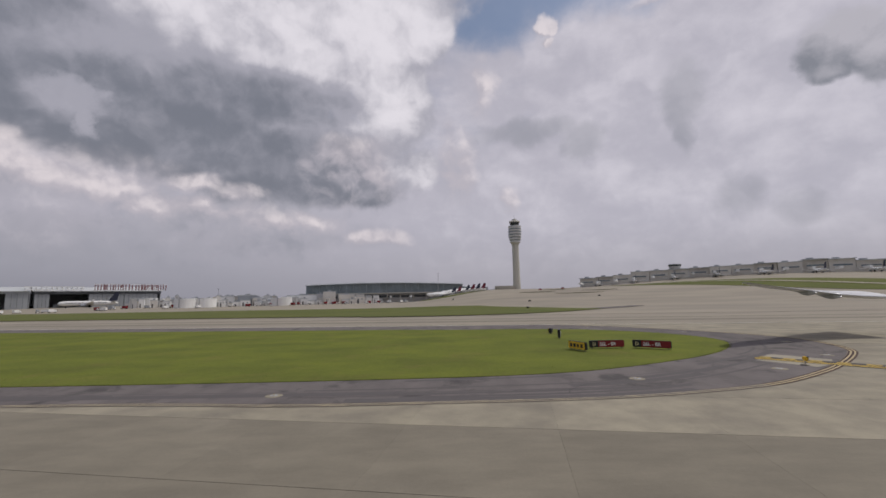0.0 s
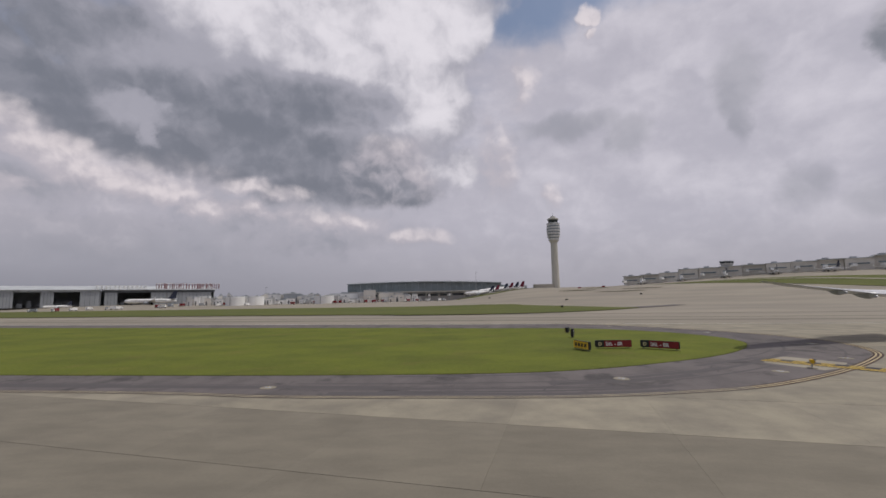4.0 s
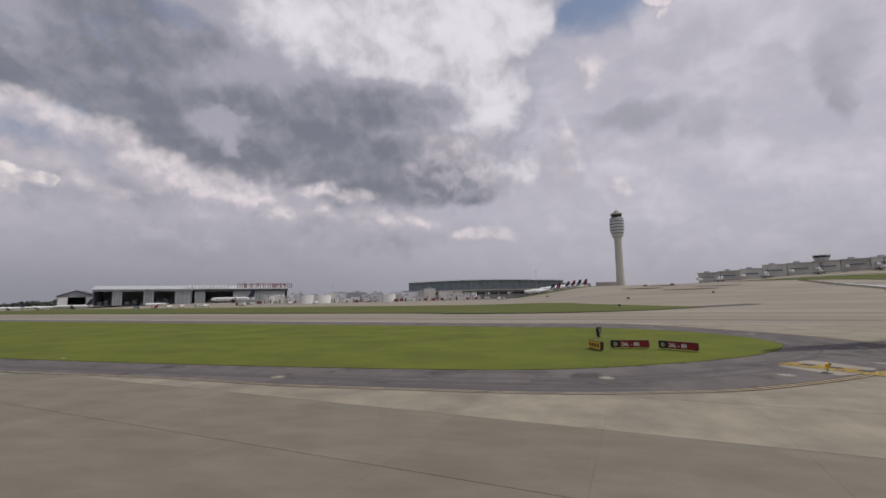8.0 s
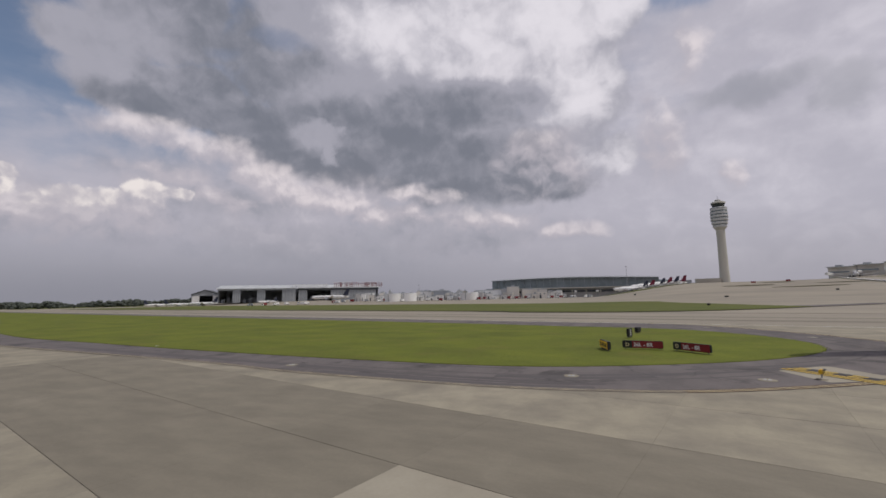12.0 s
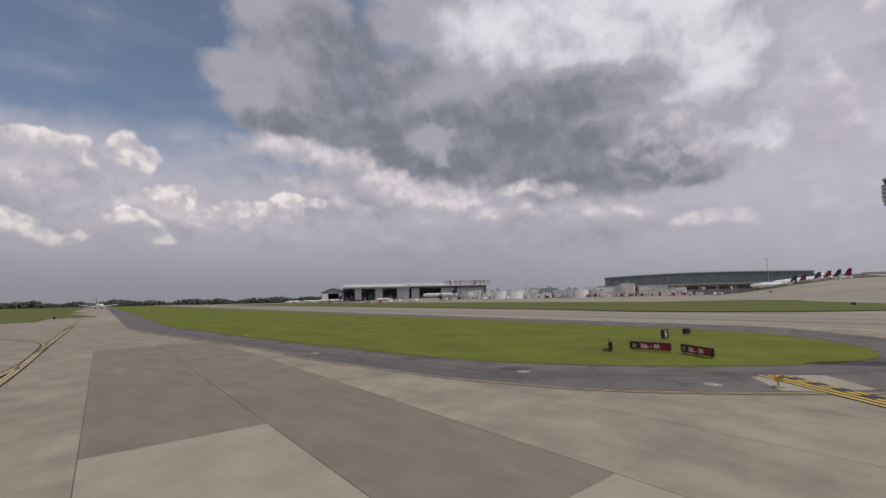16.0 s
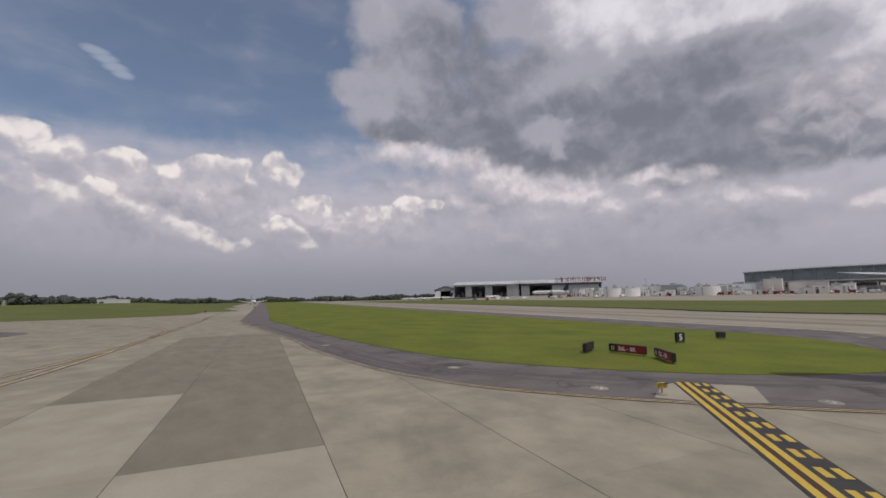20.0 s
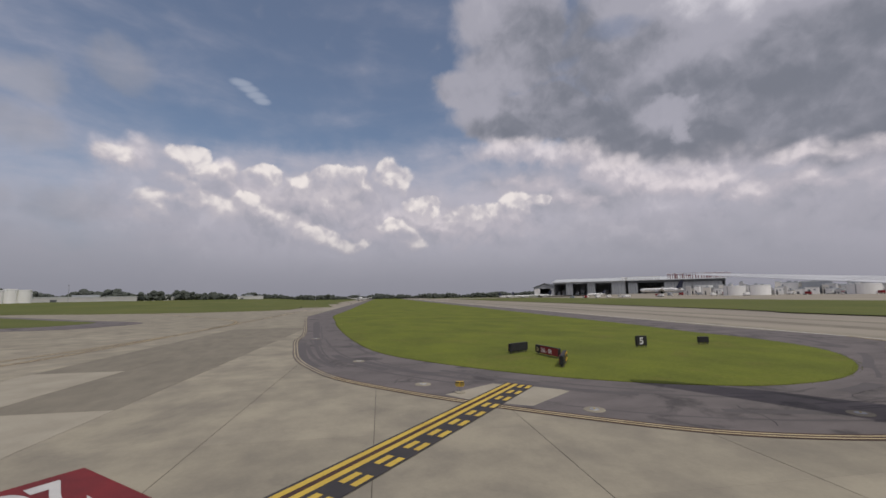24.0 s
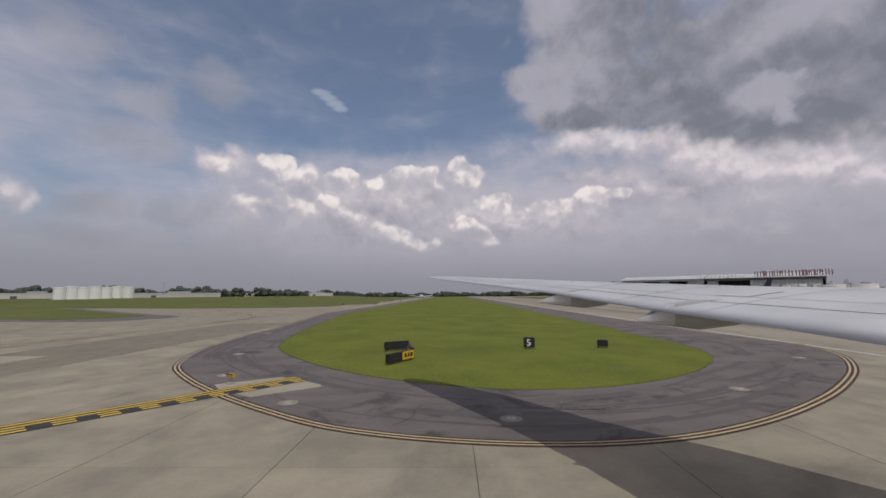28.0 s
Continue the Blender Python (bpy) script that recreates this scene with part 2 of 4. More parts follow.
    white, slope = heaps([(78.4, 15.3, 2.4, 2.6, 1), (79.8, 13.8, 2.6, 1.8, 0.8), (84, 15, 2.8, 2.1, 1), (87.1, 14.8, 2.2, 1.8, 1), (89.9, 14, 2.5, 1.9, 0.9), (87, 12.6, 6.0, 1.9, 0.6), (74.2, 11.8, 2.4, 1.5, 0.9), (72.6, 12.5, 1.1, 1.0, 0.9), (77.8, 8.9, 2.9, 1.5, 1), (76.3, 7.2, 2.2, 1.5, 0.9), (66.1, 10.7, 4.1, 1.4, 0.9), (61.3, 11.8, 2.4, 1.6, 1), (58.3, 12, 1.4, 1.0, 1), (88.7, 7.6, 3.8, 1.5, 0.9), (92.6, 9.2, 3.6, 1.6, 0.8), (97.2, 10.6, 3.6, 1.8, 0.8), (85, 6.8, 2.5, 1.1, 0.7), (103.3, 15.9, 2.5, 1.5, 1), (103.8, 13.8, 2.4, 1.8, 0.8), (102, 11.4, 3.4, 2.1, 0.85), (105, 10.7, 3.0, 1.5, 0.6), (99.3, 14.6, 2.2, 1.2, 0.5), (94.6, 15, 1.9, 1.4, 0.9), (110.7, 15.2, 1.6, 1.1, 0.4)], 1.1, -0.42, 0.22)
    tone = plus(math_(wt, "MULTIPLY", slope, 0.70), 0.12, (middle, 0.25), (knob, 0.45), (fine, 0.12))
    c = mix_(wt, math_(wt, "MULTIPLY", white, math_(wt, "MULTIPLY_ADD", step_(wt, tone, 0.1, 0.7), 0.74, 0.14)), c, ramp(tone, (0.35, 0.35, 0.385), (0.52, 0.49, 0.505), (0.87, 0.81, 0.745)))
    trail = step_(wt, blobs(wt, stray(8.0, 5.0, 0.5, 2.0, 1.0), [(98.2, 25.4, 1.5, 0.5, 1.0), (97.2, 24.9, 1.5, 0.55, 1.0), (96.2, 24.3, 1.5, 0.55, 1.0), (95.4, 23.8, 1.2, 0.5, 1.0)]), -0.3, 1.0)
    c = mix_(wt, math_(wt, "MULTIPLY", trail, 0.27), c, (0.70, 0.73, 0.76))
    # haze over the horizon
    low = step_(wt, el, 10.5, 0.0)
    west = step_(wt, math_(wt, "ABSOLUTE", math_(wt, "ADD", az, -95.0)), 98.0, 45.0)
    c = mix_(wt, math_(wt, "MULTIPLY", low, 0.9), c, mix_(wt, west, (0.350, 0.342, 0.372), (0.242, 0.246, 0.275)))
    c = mix_(wt, math_(wt, "MULTIPLY", math_(wt, "MULTIPLY", step_(wt, el, 15.0, 4.0), step_(wt, az, 92.0, 112.0)), 0.40), c, (0.26, 0.265, 0.295))
    bg = node(wt, "ShaderNodeBackground", in1=1.0)
    c = mix_(wt, 1.0, c, (0.995, 0.985, 1.035), "MULTIPLY")
    wt.links.new(c, bg.inputs[0])
    wt.links.new(bg.outputs[0], node(wt, "ShaderNodeOutputWorld").inputs[0])


build_sky()


# ---------------------------------------------------------------- materials
def material(name, colour, rough=0.8, metal=0.0, dark=None, scale=1.0, spread=0.5, grain=0.0, grain_scale=60.0, bump=0.0, random_tone=0.0, streak=None, spec=0.3, stains=None):
    """colour to dark by cloudy noise of the given size, with fine grain, bump and a tone by object."""
    m = bpy.data.materials.new(name)
    m.use_nodes = True
    t = m.node_tree
    bsdf = t.nodes["Principled BSDF"]
    bsdf.inputs["Roughness"].default_value, bsdf.inputs["Metallic"].default_value = rough, metal
    bsdf.inputs["Specular IOR Level"].default_value = spec
    geo = node(t, "ShaderNodeNewGeometry").outputs["Position"]
    co = vec_(t, "MULTIPLY", geo, streak) if streak else geo
    dark = dark or tuple(v * 0.8 for v in colour)
    n1 = noise_(t, co, scale, 5.0, 0.6).outputs[0]
    c = mix_(t, step_(t, n1, 0.5 - spread / 2, 0.5 + spread / 2), dark, colour)
    if stains:
        tint, s_scale, lo, hi, much = stains
        n3 = noise_(t, geo, s_scale, 6.0, 0.65, 0.6).outputs[0]
        c = mix_(t, math_(t, "MULTIPLY", step_(t, n3, lo, hi), much), c, tint)
    n2 = noise_(t, geo, grain_scale, 3.0, 0.7).outputs[0]
    if grain:
        g = math_(t, "MULTIPLY_ADD", n2, grain * 2, 1.0 - grain)
        c = mix_(t, 1.0, c, g, "MULTIPLY")
    if random_tone:
        info = node(t, "ShaderNodeObjectInfo").outputs["Random"]
        c = mix_(t, 1.0, c, math_(t, "MULTIPLY_ADD", info, random_tone * 2, 1.0 - random_tone), "MULTIPLY")
    t.links.new(c, bsdf.inputs["Base Color"])
    if bump:
        b = node(t, "ShaderNodeBump")
        b.inputs["Strength"].default_value, b.inputs["Distance"].default_value = bump, 0.05
        t.links.new(n2, b.inputs["Height"])
        t.links.new(b.outputs[0], bsdf.inputs["Normal"])
    return m


M = {
    "concrete": material("concrete", (0.326, 0.294, 0.223), 0.9, 0, (0.228, 0.206, 0.164), 0.3, 0.42, 0.10, 6.0, 0.15, 0.06, None, 0.25, ((0.165, 0.15, 0.125), 0.11, 0.52, 0.72, 0.6)),
    "concrete_dark": material("concrete_dark", (0.228, 0.205, 0.160), 0.9, 0, (0.178, 0.160, 0.126), 0.25, 0.5, 0.09, 6.0, 0.15, 0.04, (1, 2.2, 1), 0.25, ((0.265, 0.240, 0.19), 0.14, 0.52, 0.76, 0.6)),
    "concrete_light": material("concrete_light", (0.350, 0.320, 0.255), 0.9, 0, (0.285, 0.258, 0.204), 0.3, 0.5, 0.09, 6.0, 0.15, 0.04, None, 0.25, ((0.22, 0.20, 0.17), 0.2, 0.55, 0.8, 0.5)),
    "concrete_far": material("concrete_far", (0.33, 0.295, 0.235), 0.9, 0, (0.24, 0.215, 0.18), 0.012, 0.5, 0.05, 2.0, 0, 0, (1, 3.0, 1), 0.25),
    "joint": material("joint", (0.125, 0.112, 0.09), 0.9, 0, None, 2.0),
    "asphalt": material("asphalt", (0.166, 0.146, 0.141), 0.85, 0, (0.110, 0.098, 0.095), 0.35, 0.5, 0.14, 14.0, 0.25, 0, (1.0, 0.45, 1), 0.35, ((0.05, 0.046, 0.046), 0.24, 0.51, 0.66, 0.8)),
    "grass": material("grass", (0.155, 0.178, 0.030), 0.95, 0, (0.103, 0.122, 0.026), 0.10, 0.5, 0.34, 3.0, 0.9, 0, (1, 1.3, 1), 0.1, ((0.165, 0.140, 0.048), 0.17, 0.50, 0.74, 0.5)),
    "grass_blade": material("grass_blade", (0.20, 0.225, 0.04), 0.9, 0, (0.085, 0.11, 0.02), 0.25, 0.6),
    "asphalt_dark": material("asphalt_dark", (0.100, 0.090, 0.090), 0.85, 0, (0.112, 0.102, 0.103), 0.8, 0.6, 0.15, 9.0),
    "grass_far": material("grass_far", (0.135, 0.142, 0.045), 0.95, 0, (0.090, 0.110, 0.035), 0.02, 0.7, 0.2, 3.0, 0.5, 0, None, 0.1, ((0.17, 0.16, 0.06), 0.03, 0.5, 0.8, 0.5)),
    "worn_border": material("worn_border", (0.16, 0.135, 0.115), 0.85, 0, (0.085, 0.07, 0.06), 0.35, 0.5, 0.15, 14.0),
    "worn_yellow": material("worn_yellow", (0.43, 0.37, 0.25), 0.85, 0, (0.25, 0.22, 0.17), 0.5, 0.5, 0.15, 14.0),
    "sign_cream": material("sign_cream", (0.72, 0.62, 0.34), 0.5, 0, (0.62, 0.52, 0.28), 2.0),
    "cream": material("cream", (0.74, 0.71, 0.65), 0.85, 0, (0.64, 0.61, 0.55), 0.1, 0.6, 0.05, 3.0, 0, 0.12),
    "tower_ring": material("tower_ring", (0.60, 0.60, 0.60), 0.7, 0, (0.50, 0.50, 0.50), 0.08, 0.6, 0.04, 3.0),
    "soil": material("soil", (0.085, 0.08, 0.03), 0.95, 0, (0.05, 0.045, 0.02), 0.8),
    "yellow": material("yellow", (0.60, 0.43, 0.07), 0.7, 0, (0.48, 0.33, 0.06), 0.9, 0.6, 0.12, 20.0, 0.1, 0, None, 0.3, ((0.25, 0.19, 0.09), 1.2, 0.6, 0.8, 0.6)),
    "pale_yellow": material("pale_yellow", (0.50, 0.42, 0.26), 0.8, 0, (0.38, 0.31, 0.18), 0.7, 0.6, 0.12, 20.0, 0.1),
    "black_paint": material("black_paint", (0.035, 0.033, 0.036), 0.75, 0, (0.055, 0.05, 0.05), 0.8, 0.6, 0.15, 20.0),
    "brown_paint": material("brown_paint", (0.075, 0.04, 0.03), 0.8, 0, (0.05, 0.03, 0.025), 0.8),
    "red_paint": material("red_paint", (0.19, 0.022, 0.025), 0.75, 0, (0.12, 0.018, 0.02), 0.6, 0.6, 0.12, 15.0),
    "white_paint": material("white_paint", (0.55, 0.54, 0.52), 0.75, 0, (0.42, 0.41, 0.40), 0.9, 0.6, 0.1, 15.0),
    "sign_red": material("sign_red", (0.23, 0.018, 0.024), 0.5, 0, (0.17, 0.015, 0.02), 1.5),
    "sign_black": material("sign_black", (0.018, 0.018, 0.02), 0.55, 0, (0.028, 0.028, 0.03), 1.5, 0.5, 0.1, 20.0),
    "sign_yellow": material("sign_yellow", (0.75, 0.47, 0.03), 0.5, 0, (0.62, 0.38, 0.03), 1.5),
    "sign_white": material("sign_white", (0.72, 0.72, 0.72), 0.5, 0, (0.62, 0.62, 0.62), 2.0),
    "steel": material("steel", (0.42, 0.43, 0.44), 0.45, 0.7, (0.3, 0.31, 0.32), 1.0, 0.5, 0.05),
    "white_metal": material("white_metal", (0.82, 0.82, 0.81), 0.6, 0, (0.70, 0.70, 0.68), 0.12, 0.6, 0.04, 3.0, 0, 0.08, (1, 1, 0.25)),
    "grey_metal": material("grey_metal", (0.36, 0.38, 0.40), 0.6, 0.1, (0.27, 0.29, 0.31), 0.1, 0.6, 0.04, 3.0, 0, 0.06, (1, 1, 0.2)),
    "dark_metal": material("dark_metal", (0.10, 0.11, 0.12), 0.6, 0.1, (0.07, 0.075, 0.08), 0.1),
    "roof": material("roof", (0.58, 0.60, 0.61), 0.55, 0.15, (0.46, 0.48, 0.49), 0.08, 0.6, 0.05, 2.0),
    "interior": material("interior", (0.09, 0.09, 0.095), 0.9, 0, (0.06, 0.06, 0.065), 0.2),
    "pale_grey": material("pale_grey", (0.54, 0.535, 0.53), 0.85, 0, (0.45, 0.445, 0.44), 0.1, 0.6, 0.05, 3.0, 0, 0.1),
    "dull_red": material("dull_red", (0.24, 0.125, 0.135), 0.7, 0, (0.30, 0.21, 0.215), 0.06, 0.3),
    "beige": material("beige", (0.46, 0.43, 0.37), 0.85, 0, (0.38, 0.35, 0.30), 0.1, 0.6, 0.05, 3.0, 0, 0.15),
    "tower_concrete": material("tower_concrete", (0.55, 0.53, 0.46), 0.85, 0, (0.42, 0.41, 0.38), 0.08, 0.6, 0.04, 3.0, 0, 0, (1, 1, 0.3)),
    "glass_dark": material("glass_dark", (0.035, 0.045, 0.05), 0.15, 0.0, (0.025, 0.03, 0.035), 0.3, 0.5, 0, 60, 0, 0, None, 0.6),
    "glass_green": material("glass_green", (0.20, 0.245, 0.265), 0.25, 0.0, (0.14, 0.175, 0.19), 0.1, 0.5, 0, 60, 0, 0, None, 0.6),
    "bark": material("bark", (0.09, 0.07, 0.05), 0.95, 0, (0.06, 0.045, 0.035), 1.0),
    # greyed and lightened: the haze of distance is put into the leaf colour
    "leaf": material("leaf", (0.088, 0.098, 0.082), 0.9, 0, (0.055, 0.065, 0.056), 0.15, 0.7, 0.2, 2.0, 0, 0.25),
    "tail_dark": material("tail_dark", (0.03, 0.035, 0.06), 0.4, 0, None, 0.5),
    "tail_red": material("tail_red", (0.16, 0.02, 0.04), 0.4, 0, None, 0.5),
    "wing_grey": material("wing_grey", (0.66, 0.67, 0.69), 0.38, 0.25, (0.52, 0.53, 0.55), 0.35, 0.6, 0.03, 8.0, 0, 0, (1, 1, 1), 0.5),
    # darker than wing_grey: shade under the wing is put into this colour
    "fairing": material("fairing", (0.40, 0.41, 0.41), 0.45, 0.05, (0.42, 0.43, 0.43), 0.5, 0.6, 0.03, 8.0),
    "seam": material("seam", (0.42, 0.42, 0.43), 0.6, 0, (0.35, 0.35, 0.36), 1.0),
    "rubber": material("rubber", (0.02, 0.02, 0.02), 0.8, 0, None, 1.0),
    "lamp_lens": material("lamp_lens", (0.5, 0.38, 0.1), 0.2, 0, None, 1.0),
}


# ---------------------------------------------------------------- building blocks
def part(name, bm, mat, parent=None, label="", smooth=False):
    me = bpy.data.meshes.new(name)
    bm.normal_update()
    bm.to_mesh(me)
    bm.free()
    me.materials.append(M[mat])
    if smooth:
        me.shade_smooth()
    ob = new(name, me)
    if parent is not None:
        ob.parent = parent
    if label:
        ob["label"] = label
    return ob


def thing(name, label, category, at=None, group="", kind=""):
    ob = new(name)
    ob.empty_display_size = 0.5
    if at is not None:
        ob.matrix_world = at
    return tagged(ob, label, category, group, kind)


def box(bm, x0, x1, y0, y1, z0, z1, bevel=0.0):
    v = [bm.verts.new((x, y, z)) for x in (x0, x1) for y in (y0, y1) for z in (z0, z1)]
    f = [bm.faces.new([v[i] for i in q]) for q in ((0, 1, 3, 2), (4, 6, 7, 5), (0, 4, 5, 1), (2, 3, 7, 6), (0, 2, 6, 4), (1, 5, 7, 3))]
    if bevel:
        edges = {e for face in f for e in face.edges}
        bmesh.ops.bevel(bm, geom=list(edges), offset=bevel, segments=2, affect="EDGES")
    return bm


def boxed(*dims, bevel=0.0):
    return box(bmesh.new(), *dims, bevel=bevel)


def lathe(profile, n=32, bm=None, axis="z"):
    """A turned solid from (radius, height) rows."""
    bm = bm or bmesh.new()
    rings = []
    for r, z in profile:
        ring = []
        for i in range(n):
            a = math.tau * i / n
            p = (r * math.cos(a), r * math.sin(a), z)
            ring.append(bm.verts.new(p if axis == "z" else (p[2], p[0], p[1])))
        rings.append(ring)
    for a, b in zip(rings, rings[1:]):
        for i in range(n):
            bm.faces.new((a[i], a[(i + 1) % n], b[(i + 1) % n], b[i]))
    bm.faces.new(rings[0][::-1])
    bm.faces.new(rings[-1])
    return bm


def loft(sections, bm=None):
    """A skin through closed rings of equally many points."""
    bm = bm or bmesh.new()
    rings = [[bm.verts.new(p) for p in ring] for ring in sections]
    n = len(rings[0])
    for a, b in zip(rings, rings[1:]):
        for i in range(n):
            bm.faces.new((a[i], a[(i + 1) % n], b[(i + 1) % n], b[i]))
    bm.faces.new(rings[0][::-1])
    bm.faces.new(rings[-1])
    bmesh.ops.recalc_face_normals(bm, faces=bm.faces)
    return bm


def ease(v):
    v = min(1.0, max(0.0, v))
    return v * v * (3 - 2 * v)


# along the taxiway, and across it towards the hangars
ALONG, ACROSS = Vector((-0.985, 0.1726, 0)), Vector((0.1726, 0.985, 0))


def field(a, b):
    p = ALONG * a + ACROSS * b
    return p.x, p.y


def rise(x, y):
    """The airfield climbs beyond the runway, towards the control tower and the far concourse."""
    b = 0.1726 * x + 0.985 * y
    west = 5.5 * ease((-x - 220) / 180) * ease((60 - y) / 120) + 3.0 * ease((-x - 250) / 200) * ease((b - 330) / 150)
    return west + 13.5 * ease((x + 60) / 120) * ease((b - 230) / 270) + 18 * ease((x - 120) / 330) * ease((b - 330) / 400) + 2.0 * ease((b - 300) / 250)


def smooth_line(points, n=6, closed=False):
    """Points along a soft curve through the given ones."""
    out = []
    m = len(points)
    for i in range(m if closed else m - 1):
        p = [Vector((*points[j % m if closed else max(0, min(m - 1, j))], 0)) for j in (i - 1, i, i + 1, i + 2)]
        for k in range(n):
            t = k / n
            v = 0.5 * (2 * p[1] + (p[2] - p[0]) * t + (2 * p[0] - 5 * p[1] + 4 * p[2] - p[3]) * t * t + (3 * p[1] - p[0] - 3 * p[2] + p[3]) * t ** 3)
            out.append((v.x, v.y))
    if not closed:
        out.append(tuple(points[-1]))
    return out


def slab(name, outline, z, mat, label="", category="", drape=False, thick=0.06, cell=60.0, parent=None):
    """A flat or draped sheet with a thin skirt."""
    bm = bmesh.new()
    verts = [bm.verts.new((x, y, 0)) for x, y in outline]
    face = bm.faces.new(verts)
    face.normal_update()
    if face.normal.z < 0:
        face.normal_flip()
    bmesh.ops.triangulate(bm, faces=[face])
    if drape:
        for _ in range(7):
            long = [e for e in bm.edges if e.calc_length() > cell]
            if not long:
                break
            bmesh.ops.subdivide_edges(bm, edges=long, cuts=1)
            bmesh.ops.triangulate(bm, faces=bm.faces[:])
        for v in bm.verts:
            v.co.z = rise(v.co.x, v.co.y)
    for v in bm.verts:
        v.co.z += z
    rim = [e for e in bm.edges if e.is_boundary]
    ext = bmesh.ops.extrude_edge_only(bm, edges=rim)
    for v in ext["geom"]:
        if isinstance(v, bmesh.types.BMVert):
            v.co.z -= thick
    ob = part(name, bm, mat, parent, label)
    if category:
        tagged(ob, label, category, kind="structure")
    return ob


def ribbon(name, line, width, z, mat, parent=None, offset=0.0):
    """A painted stripe along a line."""
    pts = [Vector((*p, 0)) for p in line]
    bm = bmesh.new()
    prev = None
    for i, p in enumerate(pts):
        d = (pts[min(i + 1, len(pts) - 1)] - pts[max(i - 1, 0)]).normalized()
        side = Vector((-d.y, d.x, 0))
        pair = [bm.verts.new(p + side * (offset + s * width / 2) + Vector((0, 0, z))) for s in (1, -1)]
        if prev:
            bm.faces.new((prev[0], prev[1], pair[1], pair[0]))
        prev = pair
    return part(name, bm, mat, parent)


# ---------------------------------------------------------------- ground
def polar(az, dist):
    return 9 - math.sin(radians(az)) * dist, -1.8 + math.cos(radians(az)) * dist


def build_ground():
    bm = bmesh.new()
    steps = [-3900, -2800, -2000, -1500, -1150, -900, -720, -600, -480, -380, -300, -220, -160, -100, -50, 0, 50, 100, 150, 200, 250, 300, 350, 400, 450, 500, 560, 640, 720, 820, 950, 1150, 1500, 2000, 2800, 3900]
    grid = [[bm.verts.new((x, y, rise(x, y) - 0.09 - 2.0 * ease((0.1726 * x + 0.985 * y - 152) / 50))) for y in steps] for x in steps]
    for i in range(len(steps) - 1):
        for j in range(len(steps) - 1):
            bm.faces.new((grid[i][j], grid[i + 1][j], grid[i + 1][j + 1], grid[i][j + 1]))
    tagged(part("ground", bm, "grass_far", smooth=True), "wide airfield turf rising towards the tower", "ground", kind="structure")


build_ground()

ISLAND_ASPHALT = [field(2400, 13), field(600, 13), field(200, 12.8), (-94, 29.3)] + smooth_line([(-94, 29.3), (-60, 28.6), (-23, 28.0), (-10, 26.9), (0, 26.9), (9.7, 27.2), (17, 28.5), (22.5, 30.3), (28.5, 33.8), (33.5, 37.5), (38.5, 41.8), (42, 45.5), (44.5, 50), (46, 55), (46.2, 60), (45, 65), (42.5, 71), (39, 77.5), (33.5, 85.5), (27, 92.2), (19, 96.6), (5, 97.8)], 5)[1:] + [field(60, 97), field(600, 97), field(2400, 97)]
ISLAND_GRASS = [field(2400, 21.5), field(600, 21.5), field(200, 21.5)] + smooth_line([field(130, 21.5), (-90, 37.4), (-60, 35.8), (-39, 34.6), (-18, 34.2), (-3, 34.4), (6.4, 35.1), (13, 36.7), (20, 40), (26.5, 44), (31, 48), (34.5, 52.5), (36.5, 57), (36.7, 63), (34.5, 69.5), (30, 76), (24, 80.8), (15, 84), (3, 85.6), field(25, 86)], 5) + [field(200, 86), field(600, 86), field(2400, 86)]

slab("taxiway_apron", [field(185, -330), field(185, 99), field(-420, 99), field(-420, -330)], -0.02, "concrete", "broad weathered concrete taxiway apron", "pavement")
slab("taxiway", [field(2400, -11), field(2400, 13.5), field(150, 13.5), field(150, -11)], -0.014, "concrete_far", "long straight concrete taxiway", "taxiway")
slab("runway", [field(2400, 96), field(2400, 152), field(-600, 152), field(-600, 96)], -0.008, "concrete_far", "pale grooved concrete runway with darker wheel tracks", "runway")
for b0, b1 in ((112, 117), (126, 130)):
    slab("wheel_track", [field(2000, b0), field(2000, b1), field(-500, b1), field(-500, b0)], 0.0, "concrete_dark", "darker rubber-stained track on the runway", "pavement", thick=0.01)
slab("island_shoulder", ISLAND_ASPHALT, 0.012, "asphalt", "dark purplish asphalt shoulder round the grass island", "pavement")
slab("island_grass", ISLAND_GRASS, 0.05, "grass", "mown bright green grass island", "grass")
slab("west_field", [field(2400, -11), field(230, -11), field(190, -13)] + [(-176, 8), (-171, -20), (-182, -60), (-205, -100), (-330, -255), (-700, -760), (-2000, -1500)], 0.05, "grass_far", "flat mown grass field beyond the taxiway", "grass", drape=True, cell=70)
ISLET = smooth_line([(-84, -15), (-66, -18), (-60, -28), (-68, -52), (-110, -140), (-190, -190), (-250, -165), (-165, -85), (-112, -40)], 5, True)
slab("islet_shoulder", ISLET, 0.012, "asphalt", "dark asphalt border of the small grass islet", "pavement")
slab("islet_grass", [(-115 + (x + 115) * 0.80 - 3, -58 + (y + 58) * 0.80 - 6) for x, y in ISLET], 0.05, "grass_far", "small triangular grass islet between taxiways", "grass")
slab("far_apron", [field(900, 151), field(900, 1000), field(-900, 1000), field(-900, 151)], 0.05, "concrete_far", "tan concrete apron climbing to the terminal", "pavement", drape=True, cell=24)
slab("runway_verge", smooth_line([field(700, 156), field(130, 156), field(50, 148), field(0, 160), field(-34, 200), field(-32, 216), field(10, 262), field(110, 298), field(700, 312)], 4), 0.30, "grass_far", "strip of grass between runway and apron", "grass", drape=True, cell=24)
